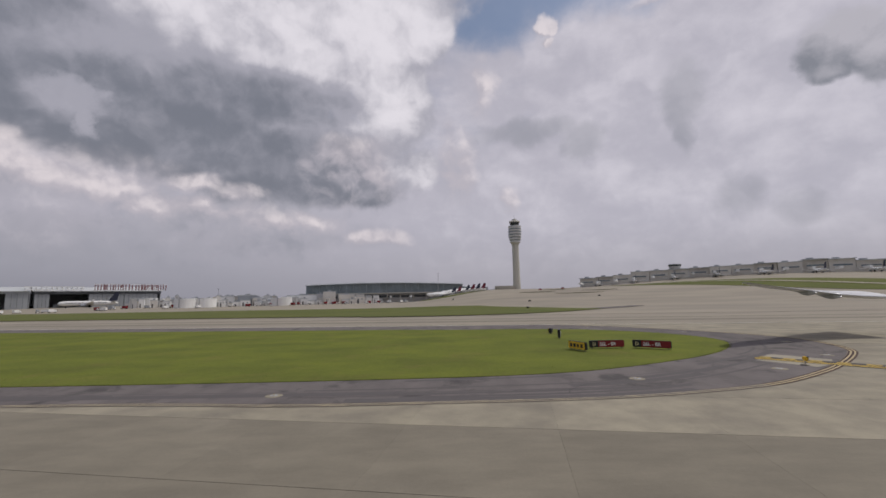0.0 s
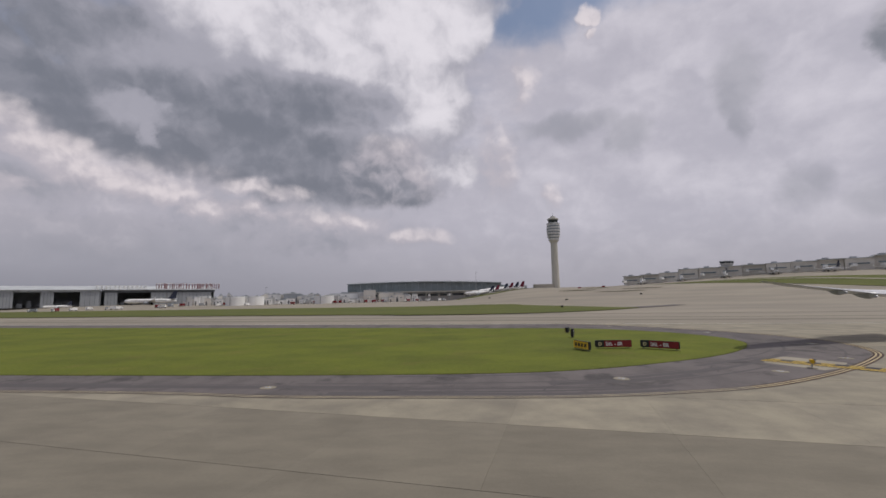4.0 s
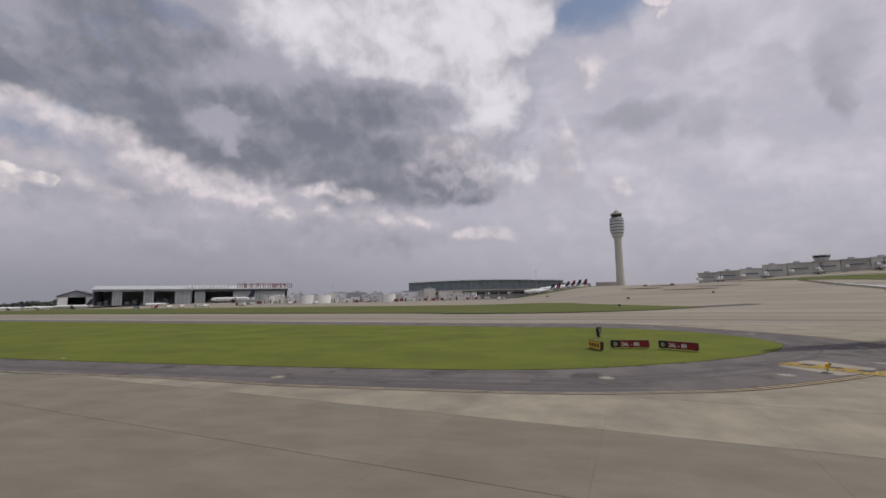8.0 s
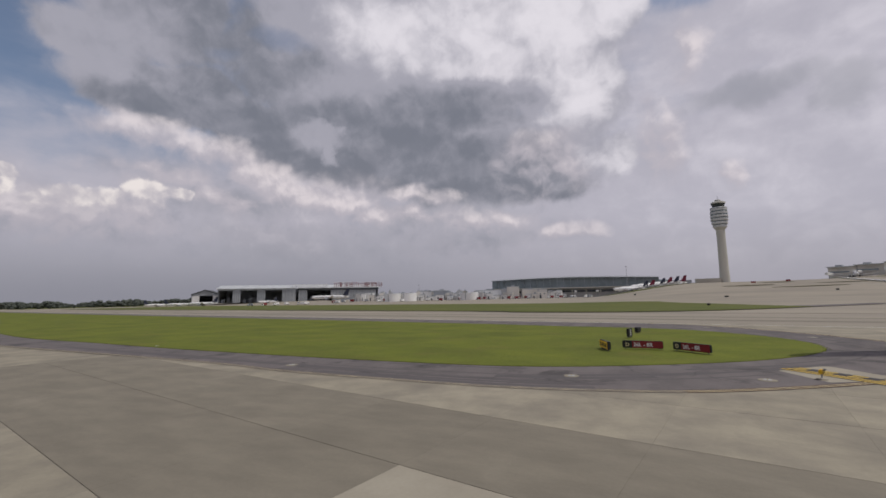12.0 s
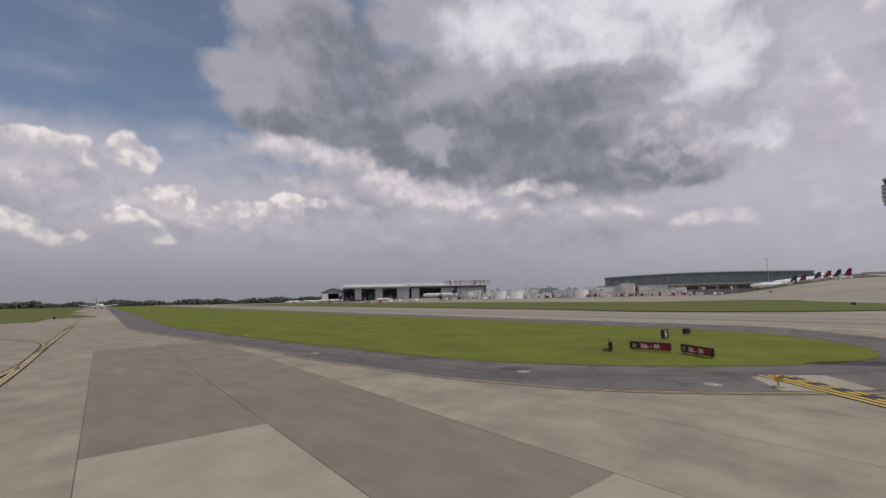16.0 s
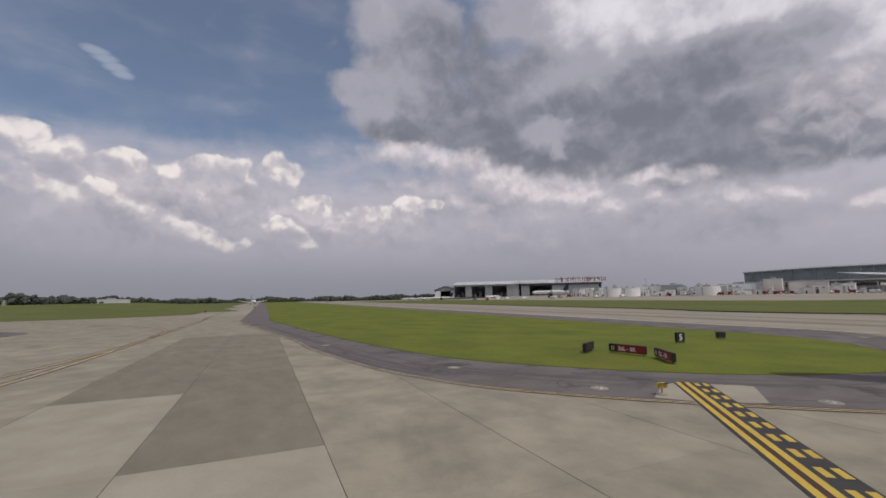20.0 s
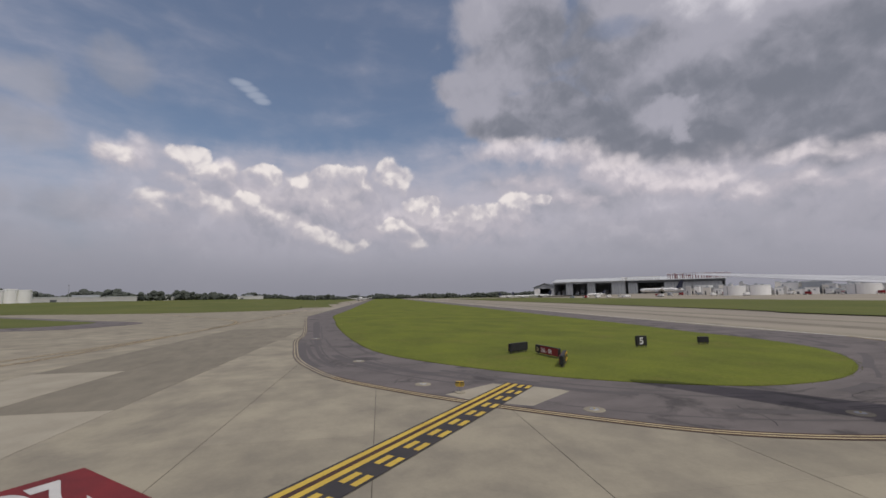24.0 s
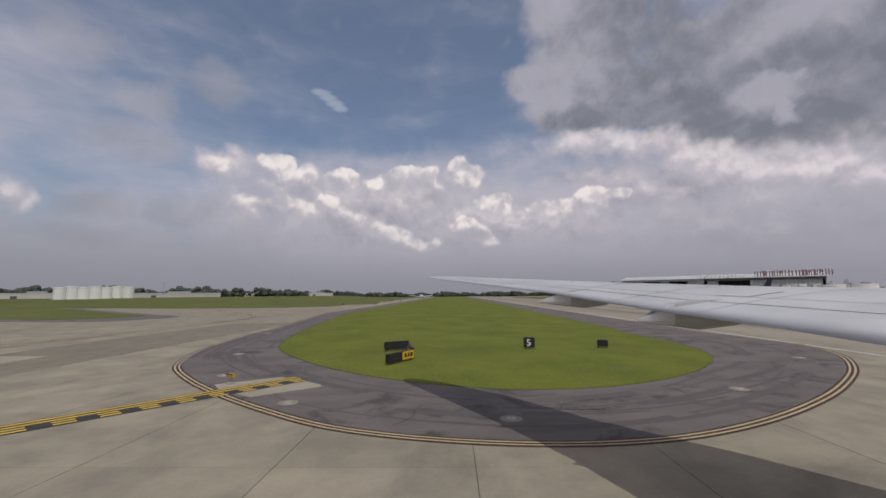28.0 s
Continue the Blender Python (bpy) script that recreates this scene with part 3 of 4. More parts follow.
slab("verge_end", [field(-30, 202), field(-36, 204), field(-66, 246), field(-60, 250), field(-28, 214)], 0.25, "asphalt", "dark asphalt end of the grass strip", "pavement", drape=True, cell=24)


for x0, y0, ln, wd in ((70, 395, 34, 7), (98, 425, 26, 6), (96, 370, 44, 5), (128, 398, 36, 5)):
    slab("worn_strip", smooth_line([(x0, y0), (x0 + ln * 0.5, y0 + wd * 0.6), (x0 + ln, y0 + 2), (x0 + ln * 0.6, y0 - wd * 0.5)], 4, True), 0.3, "soil", "dark bare strip beside the taxiway on the slope", "ground", drape=True, cell=24)
slab("slope_grass", smooth_line([(-28, 470), (0, 445), (34, 462), (66, 500), (40, 540), (0, 540)], 4, True), 0.35, "grass_far", "patch of grass on the slope below the tower", "grass", drape=True, cell=24)
slab("grass_bank", smooth_line([polar(-19, 520), polar(-30, 470), polar(-46, 430), polar(-48, 520), polar(-34, 560), polar(-24, 575)], 4, True), 0.35, "grass_far", "grass bank below the far concourse", "grass", drape=True, cell=24)
slab("bank_road", smooth_line([polar(-22, 548), polar(-34, 515), polar(-48, 470), polar(-48, 478), polar(-34, 524), polar(-22, 556)], 4, True), 0.7, "concrete_light", "pale service road along the grass bank", "road", drape=True, cell=24)


def inside(x, y, poly):
    hit = False
    for (x0, y0), (x1, y1) in zip(poly, poly[1:] + poly[:1]):
        if (y0 > y) != (y1 > y) and x < (x1 - x0) * (y - y0) / (y1 - y0) + x0:
            hit = not hit
    return hit


# ---------------------------------------------------------------- paint
def build_paint():
    EDGE = smooth_line([(-84, 28.6), (-60, 28.3), (-23, 27.8), (-10, 26.6), (0, 26.6), (9.7, 26.9), (17, 28.2), (22.7, 30.0), (28.7, 33.5), (33.8, 37.2), (38.8, 41.5), (42.4, 45.3), (44.9, 49.9), (46.4, 55), (46.6, 60), (45.4, 65.2), (42.9, 71.2), (39.3, 77.8), (33.8, 85.8), (27.2, 92.6), (19, 97.0)], 6)
    edge = thing("taxiway_edge_marking", "double yellow taxiway edge line with dark borders", "marking", kind="structure")
    cut = next(i for i, (x, y) in enumerate(EDGE) if x > 21)
    for line, border, yellow in ((EDGE[:cut + 1], "worn_border", "worn_yellow"), (EDGE[cut:], "brown_paint", "pale_yellow")):
        ribbon("dark_border", line, 0.78, 0.018, border, edge)
        ribbon("yellow_line", line, 0.14, 0.024, yellow, edge, 0.16)
        ribbon("yellow_line", line, 0.14, 0.024, yellow, edge, -0.16)
    # holding position: two solid and two broken lines
    o, d = Vector((29.1, 41.1, 0)), Vector((0.655, -0.756, 0)).normalized()
    s = Vector((-d.y, d.x, 0))
    hold = thing("holding_position_marking", "yellow and black runway holding position lines", "marking", kind="structure")
    line = [((o + d * k).x, (o + d * k).y) for k in range(0, 46, 3)]
    ribbon("black_ground", line, 2.15, 0.03, "black_paint", hold, 0.92)
    ribbon("brown_gap", line, 0.30, 0.034, "brown_paint", hold, 0.42)
    for off in (0.14, 0.70):
        ribbon("solid_line", line, 0.29, 0.038, "yellow", hold, off)
    for off in (1.22, 1.74):
        for k in range(24):
            a = o + d * (0.15 + k * 1.85)
            b = a + d * 0.92
            ribbon("dash", [(a.x, a.y), (b.x, b.y)], 0.29, 0.038, "yellow", hold, off)
    slab("sign_pad", [(29.6, 41.5), (28.8, 40.1), (30.7, 35.9), (33.0, 37.1), (35.2, 39.6), (32.9, 43.6), (31.2, 43.2)], 0.016, "concrete_light", "pale concrete patch let into the asphalt shoulder", "pavement", thick=0.01)
    # painted runway sign, read from the taxiway
    c = Vector((40.62, 22.75, 0))
    n = -s
    plate = thing("painted_runway_sign", "red painted sign on the pavement with white 26L-8R", "marking", kind="structure")
    q = [c, c + d * 9.5, c + d * 9.5 + n * 5.0, c + n * 5.0]
    bm = bmesh.new()
    bm.faces.new([bm.verts.new(v + Vector((0, 0, 0.02))) for v in q])
    bmesh.ops.recalc_face_normals(bm, faces=bm.faces)
    part("red_ground", bm, "red_paint", plate)
    words = lettering("26L-8R", 3.2, "white_paint", plate, "white_letters")
    o2 = c + d * 0.9 + n * 4.3
    words.matrix_world = Matrix(((d.x * 0.62, s.x * 1.55, 0, o2.x), (d.y * 0.62, s.y * 1.55, 0, o2.y), (0, 0, 1, 0.026), (0, 0, 0, 1)))
    # taxiway centre lines and runway edge
    centre = thing("taxiway_centre_line", "worn yellow taxiway centre line with dark borders", "marking", kind="structure")
    for pts in ([field(1500, 0.0), field(250, 0.3), field(120, 0.9), field(60, 0.9), field(20, 1.0), field(0, 0.0), field(-16, -3.5)], [field(46, 0.9), field(60, 0.5), field(70, -1.4), field(80, -5.5), field(96, -16), field(130, -42), field(260, -140)], [field(30, 0.9), field(8, -1.6), field(-8, -6.0), field(-22, -13.5)]):
        soft = smooth_line(pts, 6)
        ribbon("dark_border", soft, 1.0, 0.008, "brown_paint", centre)
        ribbon("yellow_line", soft, 0.22, 0.014, "pale_yellow", centre, 0.15)
        ribbon("yellow_line", soft, 0.22, 0.014, "pale_yellow", centre, -0.15)
    line = thing("runway_edge_line", "thin white line along the runway", "marking", kind="structure")
    ribbon("white_line", [field(1800, 99), field(-300, 99)], 0.5, 0.012, "white_paint", line)


def lettering(text, size, mat, parent, name, thick=0.003):
    cu = bpy.data.curves.new(name, "FONT")
    cu.body, cu.size, cu.extrude, cu.offset = text, size, thick, 0.02 * size
    ob = bpy.data.objects.new(name, cu)
    me = bpy.data.meshes.new_from_object(ob)
    bpy.data.objects.remove(ob)
    me.materials.clear()
    me.materials.append(M[mat])
    ob = new(name, me)
    ob.parent = parent
    return ob


build_paint()


# ---------------------------------------------------------------- airfield signs and lights
def heading(x, y, nx, ny, z=0.05):
    """A pose whose -y axis points along (nx, ny): the front of a sign."""
    return pose(x, y, z, 0, 0, math.degrees(math.atan2(ny, nx)) + 90)


def sign_box(w, h, depth, label, at, lift=0.16, group="airfield signs"):
    ob = thing("taxiway_sign", label, "sign", at, group)
    part("housing", boxed(-w / 2, w / 2, -depth / 2, depth / 2, lift, lift + h, bevel=0.06), "sign_black", ob, smooth=False)
    for i in range(3):
        x = (-0.42 + 0.42 * i) * w
        part("leg", boxed(x - 0.04, x + 0.04, -0.04, 0.04, 0, lift + 0.02), "dark_metal", ob)
    part("base_plate", boxed(-w / 2, w / 2, -depth / 2, depth / 2, -0.03, 0.02), "soil", ob)
    return ob


def face_panel(ob, x0, x1, z0, z1, depth, mat, name="face_panel", side=-1):
    y = side * depth / 2
    y0, y1 = sorted((y, y + side * 0.02))
    return part(name, boxed(x0, x1, y0, y1, z0, z1, bevel=0.006), mat, ob)


def front_text(ob, text, x, z, size, mat, depth, side=-1):
    w = lettering(text, size, mat, ob, "letters")
    w.matrix_parent_inverse = Matrix()
    w.matrix_basis = Matrix(((1, 0, 0, x), (0, 0, -1, -depth / 2 - 0.026), (0, 1, 0, z), (0, 0, 0, 1)))
    if side > 0:
        w.matrix_basis = Matrix(((-1, 0, 0, x), (0, 0, 1, depth / 2 + 0.026), (0, 1, 0, z), (0, 0, 0, 1)))
    return w


def bars(ob, xs, z0, z1, mat, depth, side=-1):
    for x0, x1 in xs:
        y = side * (depth / 2 + 0.02)
        y0, y1 = sorted((y, y + side * 0.008))
        part("bar", boxed(x0, x1, y0, y1, z0, z1), mat, ob)


def build_signs():
    for x, y, nx, ny in ((18.96, 50.78, 0.02, -1.0), (23.62, 49.48, -0.63, -0.78)):
        back = nx < 0
        ob = sign_box(4.1, 0.80, 0.34, "low red sign, white 26L-8R" + (", yellow panel on its black back" if back else " beside a black letter panel"), heading(x, y, nx, ny))
        face_panel(ob, -2.0, -1.08, 0.2, 0.92, 0.34, "sign_black", "location_panel")
        face_panel(ob, -1.05, 2.0, 0.2, 0.92, 0.34, "sign_red")
        front_text(ob, "D", -1.74, 0.36, 0.54, "sign_cream", 0.34)
        front_text(ob, "26L - 8R", -0.92, 0.36, 0.56, "sign_white", 0.34)
        if back:
            face_panel(ob, -1.95, -0.1, 0.2, 0.92, 0.34, "sign_yellow", "back_panel", 1)
            bars(ob, [(-1.7, -1.35), (-1.2, -0.9), (-0.75, -0.4)], 0.38, 0.74, "sign_black", 0.34, 1)
    ob = sign_box(2.9, 0.86, 0.4, "low yellow taxiway sign with a black back", heading(15.19, 49.49, -0.93, -0.37))
    face_panel(ob, -1.4, 1.4, 0.2, 0.98, 0.4, "sign_yellow")
    bars(ob, [(-1.1, -0.7), (-0.5, -0.1), (0.1, 0.45), (0.7, 1.1)], 0.40, 0.78, "sign_black", 0.4)
    ob = sign_box(1.25, 1.12, 0.36, "black distance board with a white 5", heading(17.04, 64.33, 0.95, -0.32))
    face_panel(ob, -0.58, 0.58, 0.2, 1.24, 0.36, "sign_black")
    front_text(ob, "5", -0.30, 0.36, 1.04, "sign_white", 0.36)
    ob = sign_box(1.15, 0.72, 0.5, "small black sign box seen from behind", heading(17.88, 72.76, -0.9, 0.43))
    face_panel(ob, -0.5, 0.5, 0.2, 0.84, 0.5, "sign_yellow")


def build_guard_light():
    ob = thing("runway_guard_light", "yellow twin runway guard light on a short post", "light", heading(30.56, 36.96, 0.9, -0.4, 0.02))
    part("base", lathe([(0.34, 0), (0.34, 0.05), (0.2, 0.08)], 16), "concrete_light", ob)
    part("post", lathe([(0.05, 0.05), (0.05, 0.42)], 10), "steel", ob)
    part("housing", boxed(-0.29, 0.29, -0.12, 0.12, 0.38, 0.70, bevel=0.05), "sign_yellow", ob)
    for x in (-0.17, 0.17):
        lamp = part("lamp", lathe([(0.14, 0.16), (0.13, 0.2), (0.05, 0.21)], 16), "lamp_lens", ob)
        lamp.matrix_basis = pose(x, 0.03, 0.54, 90, 0, 0)
        part("visor", boxed(x - 0.14, x + 0.14, -0.26, -0.1, 0.67, 0.70), "sign_black", ob)


def build_fixtures():
    spots = [(14.27, 32.55), (27.16, 35.44), (37.13, 42.23), (42.6, 54.05), (38.9, 70.47), (28.53, 86.63), (-11.53, 29.33), (-45.03, 36.23)]
    first = thing("taxiway_edge_light", "small edge light in a pale round concrete pad", "light", pose(*spots[0], 0.012), "edge lights")
    part("pad", lathe([(0.58, 0), (0.56, 0.03), (0.30, 0.035)], 24), "concrete", first)
    part("cover", lathe([(0.26, 0.03), (0.24, 0.055), (0.1, 0.06)], 20), "steel", first)
    part("lens", lathe([(0.05, 0.055), (0.05, 0.085), (0.02, 0.1)], 12), "lamp_lens", first)
    for x, y in spots[1:]:
        copy_thing(first, pose(x, y, 0.012))


def build_wear():
    """Tyre arcs and cracks on the asphalt, and tufts of longer grass."""
    rng = random.Random(11)
    ring = smooth_line([(-60, 31.5), (-23, 30.6), (0, 30.4), (12, 31.3), (20, 34), (27, 38.2), (33, 42.6), (38, 48), (41, 54), (41.5, 60), (40, 66), (37, 72.5), (32.5, 80), (26, 87), (17, 91.5), (3, 92.5)], 6)
    marks = thing("tyre_marks", "dark curved tyre marks and cracks on the asphalt", "marking", kind="structure")
    for k in range(44):
        i = rng.randrange(0, len(ring) - 14)
        n = rng.randrange(6, 14)
        off = rng.uniform(-3.2, 3.2)
        drift = rng.uniform(-0.12, 0.12)
        seg = [(x + drift * q * 0.6, y + drift * q) for q, (x, y) in enumerate(ring[i:i + n])]
        ribbon("tyre_mark", smooth_line(seg, 3), rng.choice((0.2, 0.3, 0.45, 0.7, 1.0)), 0.0155 + 0.00014 * k, "asphalt_dark", marks, off)
    for k in range(24):
        x, y = ring[rng.randrange(0, len(ring))]
        if 25 < x < 38 and 33 < y < 46:
            continue
        a = rng.uniform(0, 6.28)
        pts = [(x, y)]
        for q in range(7):
            a += rng.uniform(-0.5, 0.5)
            pts.append((pts[-1][0] + 0.55 * math.cos(a), pts[-1][1] + 0.55 * math.sin(a)))
        ribbon("crack", pts, 0.05, 0.0225, "black_paint", marks)
    rng = np.random.default_rng(4)
    verts, faces = [], []

    def tuft(x, y, h):
        for _ in range(3):
            a, w = rng.uniform(0, 6.28), h * 0.35
            n = len(verts)
            verts.extend([(x + w * math.cos(a), y + w * math.sin(a), 0.04), (x - w * math.cos(a), y - w * math.sin(a), 0.04), (x + rng.normal(0, h * 0.5), y + rng.normal(0, h * 0.5), 0.05 + h)])
            faces.append((n, n + 1, n + 2))

    edge = ISLAND_GRASS[3:-3]
    for (x0, y0), (x1, y1) in zip(edge, edge[1:]):
        d = math.hypot(x1 - x0, y1 - y0)
        for _ in range(int(min(d, 40) * 9)):
            q = rng.uniform(0, 1)
            tuft(x0 + (x1 - x0) * q + rng.normal(0, 0.16), y0 + (y1 - y0) * q + rng.normal(0, 0.10), rng.uniform(0.03, 0.07))
    count = 0
    while count < 3500:
        x, y = rng.uniform(-60, 38), rng.uniform(34, 86)
        if noise.noise(Vector((x * 0.12, y * 0.12, 0))) + rng.uniform(-0.3, 0.3) > 0.05 and inside(x, y, ISLAND_GRASS):
            tuft(x, y, rng.uniform(0.03, 0.07))
        count += 1
    me = bpy.data.meshes.new("grass_tufts")
    me.from_pydata(verts, [], faces)
    me.materials.append(M["grass_blade"])
    tagged(new("grass_tufts", me), "short uneven tufts of mown grass", "grass", kind="stuff")


build_wear()
build_signs()
build_guard_light()
build_fixtures()


# ---------------------------------------------------------------- far buildings
def build_tower():
    x, y = 88, 512
    z = rise(x, y)
    ob = thing("control_tower", "tall pale concrete control tower with ringed glass cab", "tower", pose(x, y, z))
    h = 102 - z
    lathe_ = lambda rows, n: lathe([(r * 0.83, q) for r, q in rows], n)
    part("shaft", lathe_([(5.6, -1), (5.0, h * 0.2), (4.7, h * 0.5), (4.8, h * 0.62), (7.2, h * 0.655)], 32), "tower_concrete", ob, smooth=False)
    for k in range(6):
        z0, r = h * (0.65 + 0.04 * k), (7.4, 8.5, 9.1, 9.3, 9.1, 8.7)[k]
        part("ring", lathe_([(r - 0.7, z0), (r + 0.2, z0 + h * 0.004), (r + 0.4, z0 + h * 0.028), (r - 0.2, z0 + h * 0.030)], 32), "tower_ring", ob)
        part("window_band", lathe_([(r - 0.2, z0 + h * 0.028), (r, z0 + h * 0.042)], 32), "glass_green", ob)
    part("upper_ring", lathe_([(9.3, h * 0.885), (8.6, h * 0.892), (6.5, h * 0.897)], 32), "tower_ring", ob)
    part("cab_glass", lathe_([(6.4, h * 0.893), (7.4, h * 0.94)], 12), "glass_dark", ob)
    part("cab_roof", lathe_([(7.9, h * 0.938), (7.9, h * 0.953), (6.5, h * 0.962), (3.6, h * 0.965), (3.4, h * 0.985), (2.0, h * 0.99)], 24), "tower_concrete", ob)
    part("mast", lathe([(0.25, h * 0.985), (0.12, h * 1.04)], 8), "steel", ob)
    part("annex", boxed(-26, -4, -6, 6, -3, 4.5), "beige", ob)


build_tower()


def frame_at(p, q):
    """A pose at p whose x axis runs to q and whose -y axis faces the runway."""
    d = (Vector(q) - Vector(p)).normalized()
    return Matrix.Translation((*p, 0)) @ Matrix.Rotation(math.atan2(d.y, d.x), 4, "Z"), (Vector(q) - Vector(p)).length


def build_hangars():
    at, w = frame_at((-641, 479), (-447, 672))
    at = pose(0, 0, 3.5) @ at
    ob = thing("maintenance_hangar", "long grey aircraft hangar with open doors and pale roof", "hangar", at)
    eave, ridge, depth = 24.5, 31.0, 90.0
    part("back_wall", boxed(0, w, depth - 1, depth, 0, eave), "grey_metal", ob)
    for x in (0, 0.455 * w, w - 1):
        part("side_wall", boxed(x, x + 1, 0.5, depth - 1, 0, eave), "grey_metal", ob)
    part("floor_slab", boxed(1, w - 1, 0, depth - 1, 0.02, 0.12), "concrete_far", ob)
    part("fascia", boxed(0, 0.46 * w, -1.2, 0.6, eave - 3.5, eave), "grey_metal", ob)
    part("fascia", boxed(0.47 * w, w, -1.2, 0.6, eave - 4.5, eave), "dark_metal", ob)
    for a, b in ((0.085, 0.13), (0.225, 0.275), (0.375, 0.455), (0.475, 0.53), (0.68, 0.755), (0.757, 0.83), (0.832, 0.905), (0.907, 0.985)):
        door = part("door_leaf", boxed(a * w, b * w - 0.3, -0.4, 0.4, 0.1, eave - 3.4, bevel=0.05), "grey_metal", ob)
        for k in range(1, 4):
            x = a * w + (b - a) * w * k / 4
            part("rib", boxed(x - 0.12, x + 0.12, -0.6, -0.38, 0.3, eave - 4), "dark_metal", door)
    for x0, x1 in ((-2, 0.46 * w), (0.465 * w, w + 2)):
        bm = bmesh.new()
        loft([[(x, -3, eave), (x, depth * 0.45, ridge), (x, depth + 2, eave), (x, depth + 2, eave - 0.8), (x, depth * 0.45, ridge - 0.8), (x, -3, eave - 0.8)] for x in (x0, x1)], bm)
        part("roof", bm, "roof", ob)
    for a, b in ((0.01, 0.085), (0.13, 0.225), (0.275, 0.375), (0.53, 0.68)):
        for k in range(3):
            x = (a + (b - a) * (k + 0.5) / 3) * w
            part("work_dock", boxed(x - 2.5, x + 2.5, 18 + 9 * k, 24 + 9 * k, 0.1, 6 + 3 * (k % 2)), "grey_metal", ob)
    part("annex", boxed(w, w + 26, 8, 50, -3, 12), "white_metal", ob)
    part("annex_band", boxed(w + 1, w + 25, 7.7, 8, 6, 8), "glass_dark", ob)
    # open steel trusses over the roof
    for k in range(12):
        x = (0.44 + 0.0195 * k) * w
        t = part("roof_truss", boxed(x - 0.3, x + 0.3, -2, 40, eave + 4.4, eave + 5.2), "white_metal", ob)
        for y in (-1, 10, 20, 30):
            part("strut", boxed(x - 0.3, x + 0.3, y, y + 0.6, eave - 0.5, eave + 4.6), "white_metal", t)
    for z in (eave + 1.2, eave + 5.0):
        part("truss_chord", boxed(0.435 * w, 0.66 * w, -2.2, -1.6, z, z + 0.7), "white_metal", ob)
    # roof sign: red letters that cannot be read, as plain bars on a pale rack
    sign = thing("roof_sign", "faded red letter shapes on a pale rack on the roof", "sign", at @ pose(0.70 * w, 2, eave))
    for z in (1.0, 5.2, 9.2):
        part("rail", boxed(0, 0.33 * w, 0.1, 0.5, z, z + 0.5), "white_metal", sign)
    rng = random.Random(3)
    x = 0.5
    while x < 0.325 * w:
        bw = rng.choice((1.0, 1.3, 1.7))
        part("letter_shape", boxed(x, x + bw, -0.5, 0.0, 1.2, rng.choice((9.0, 9.8)), bevel=0.2), "dull_red", sign)
        if rng.random() < 0.55:
            part("letter_shape", boxed(x + bw, x + bw + 1.3, -0.5, 0.0, rng.choice((1.2, 4.4, 7.8)), 9.0, bevel=0.2), "dull_red", sign)
        part("post", boxed(x + 0.3, x + 0.6, 0.5, 0.9, -0.6, 9.4), "grey_metal", sign)
        x += bw + rng.choice((1.6, 2.0, 2.8))
    # smaller gabled hangar
    at2 = at @ pose(-44, 25, 0)
    ob = thing("gabled_hangar", "smaller dark gabled hangar with open front", "hangar", at2)
    for x in (0, 41):
        part("side_wall", boxed(x, x + 1, 0, 60, 0, 16), "grey_metal", ob)
    part("back_wall", boxed(1, 41, 59, 60, 0, 16), "dark_metal", ob)
    loft([[(-1, y, 16), (21, y, 24), (43, y, 16), (43, y, 15), (21, y, 23), (-1, y, 15)] for y in (-2, 61)], bm := bmesh.new())
    part("roof", bm, "dark_metal", ob)
    loft([[(0, y, 15.5), (21, y, 23), (42, y, 15.5), (42, y, 13.5), (0, y, 13.5)] for y in (0, 0.6)], bm := bmesh.new())
    part("gable", bm, "grey_metal", ob)
    part("door_leaf", boxed(1, 12, -0.4, 0.3, 0, 13.5), "white_metal", ob)
    part("door_leaf", boxed(33, 41, -0.4, 0.3, 0, 13.5), "white_metal", ob)


build_hangars()


def build_concourse():
    """Long glazed concourse with a bowed roof."""
    at, w = frame_at((-214, 662), (30, 697))
    ob = thing("glass_concourse", "long dark glazed concourse with bowed metal roof", "terminal", at)
    top = lambda s: 29.5 + 3.5 * math.sin(math.pi * min(1, s * 0.9 + 0.1))
    n = 24
    loft([[(w * i / n, -9, top(i / n)), (w * i / n, 20, top(i / n) + 2.5), (w * i / n, 48, top(i / n) - 1), (w * i / n, 48, top(i / n) - 2.2), (w * i / n, 20, top(i / n) + 1.2), (w * i / n, -9, top(i / n) - 1.0)] for i in range(n + 1)], bm := bmesh.new())
    part("roof", bm, "grey_metal", ob)
    for i in range(n):
        x0, x1 = w * i / n, w * (i + 1) / n
        part("glass_bay", boxed(x0 + 0.25, x1 - 0.25, -3, -2.6, 17.5, top(i / n) - 0.6), "glass_green", ob)
        part("mullion", boxed(x1 - 0.14, x1 + 0.14, -3.3, -2.5, 16, top(i / n) - 0.5), "grey_metal", ob)
        if i % 2 == 0:
            part("column", boxed(x0 + 1, x0 + 2.4, -6, -4.6, 0, 17.0, bevel=0.3), "tower_concrete", ob)
    part("deck", boxed(0, w, -8, 44, 16.2, 17.6), "tower_concrete", ob)
    part("core_wall", boxed(2, w - 2, 4, 44, 2, 16.2), "pale_grey", ob)
    part("upper_core", boxed(1, w - 1, -2, 44, 17.6, 28), "glass_green", ob)
    part("lower_window_band", boxed(4, w - 4, 3.6, 4.0, 10, 13.5), "glass_dark", ob)
    for i in range(0, n, 3):
        x0 = w * (i + 0.5) / n
        part("jet_bridge", boxed(x0, x0 + 3.2, -34, 2, 9.5, 12.5, bevel=0.3), "white_metal", ob)
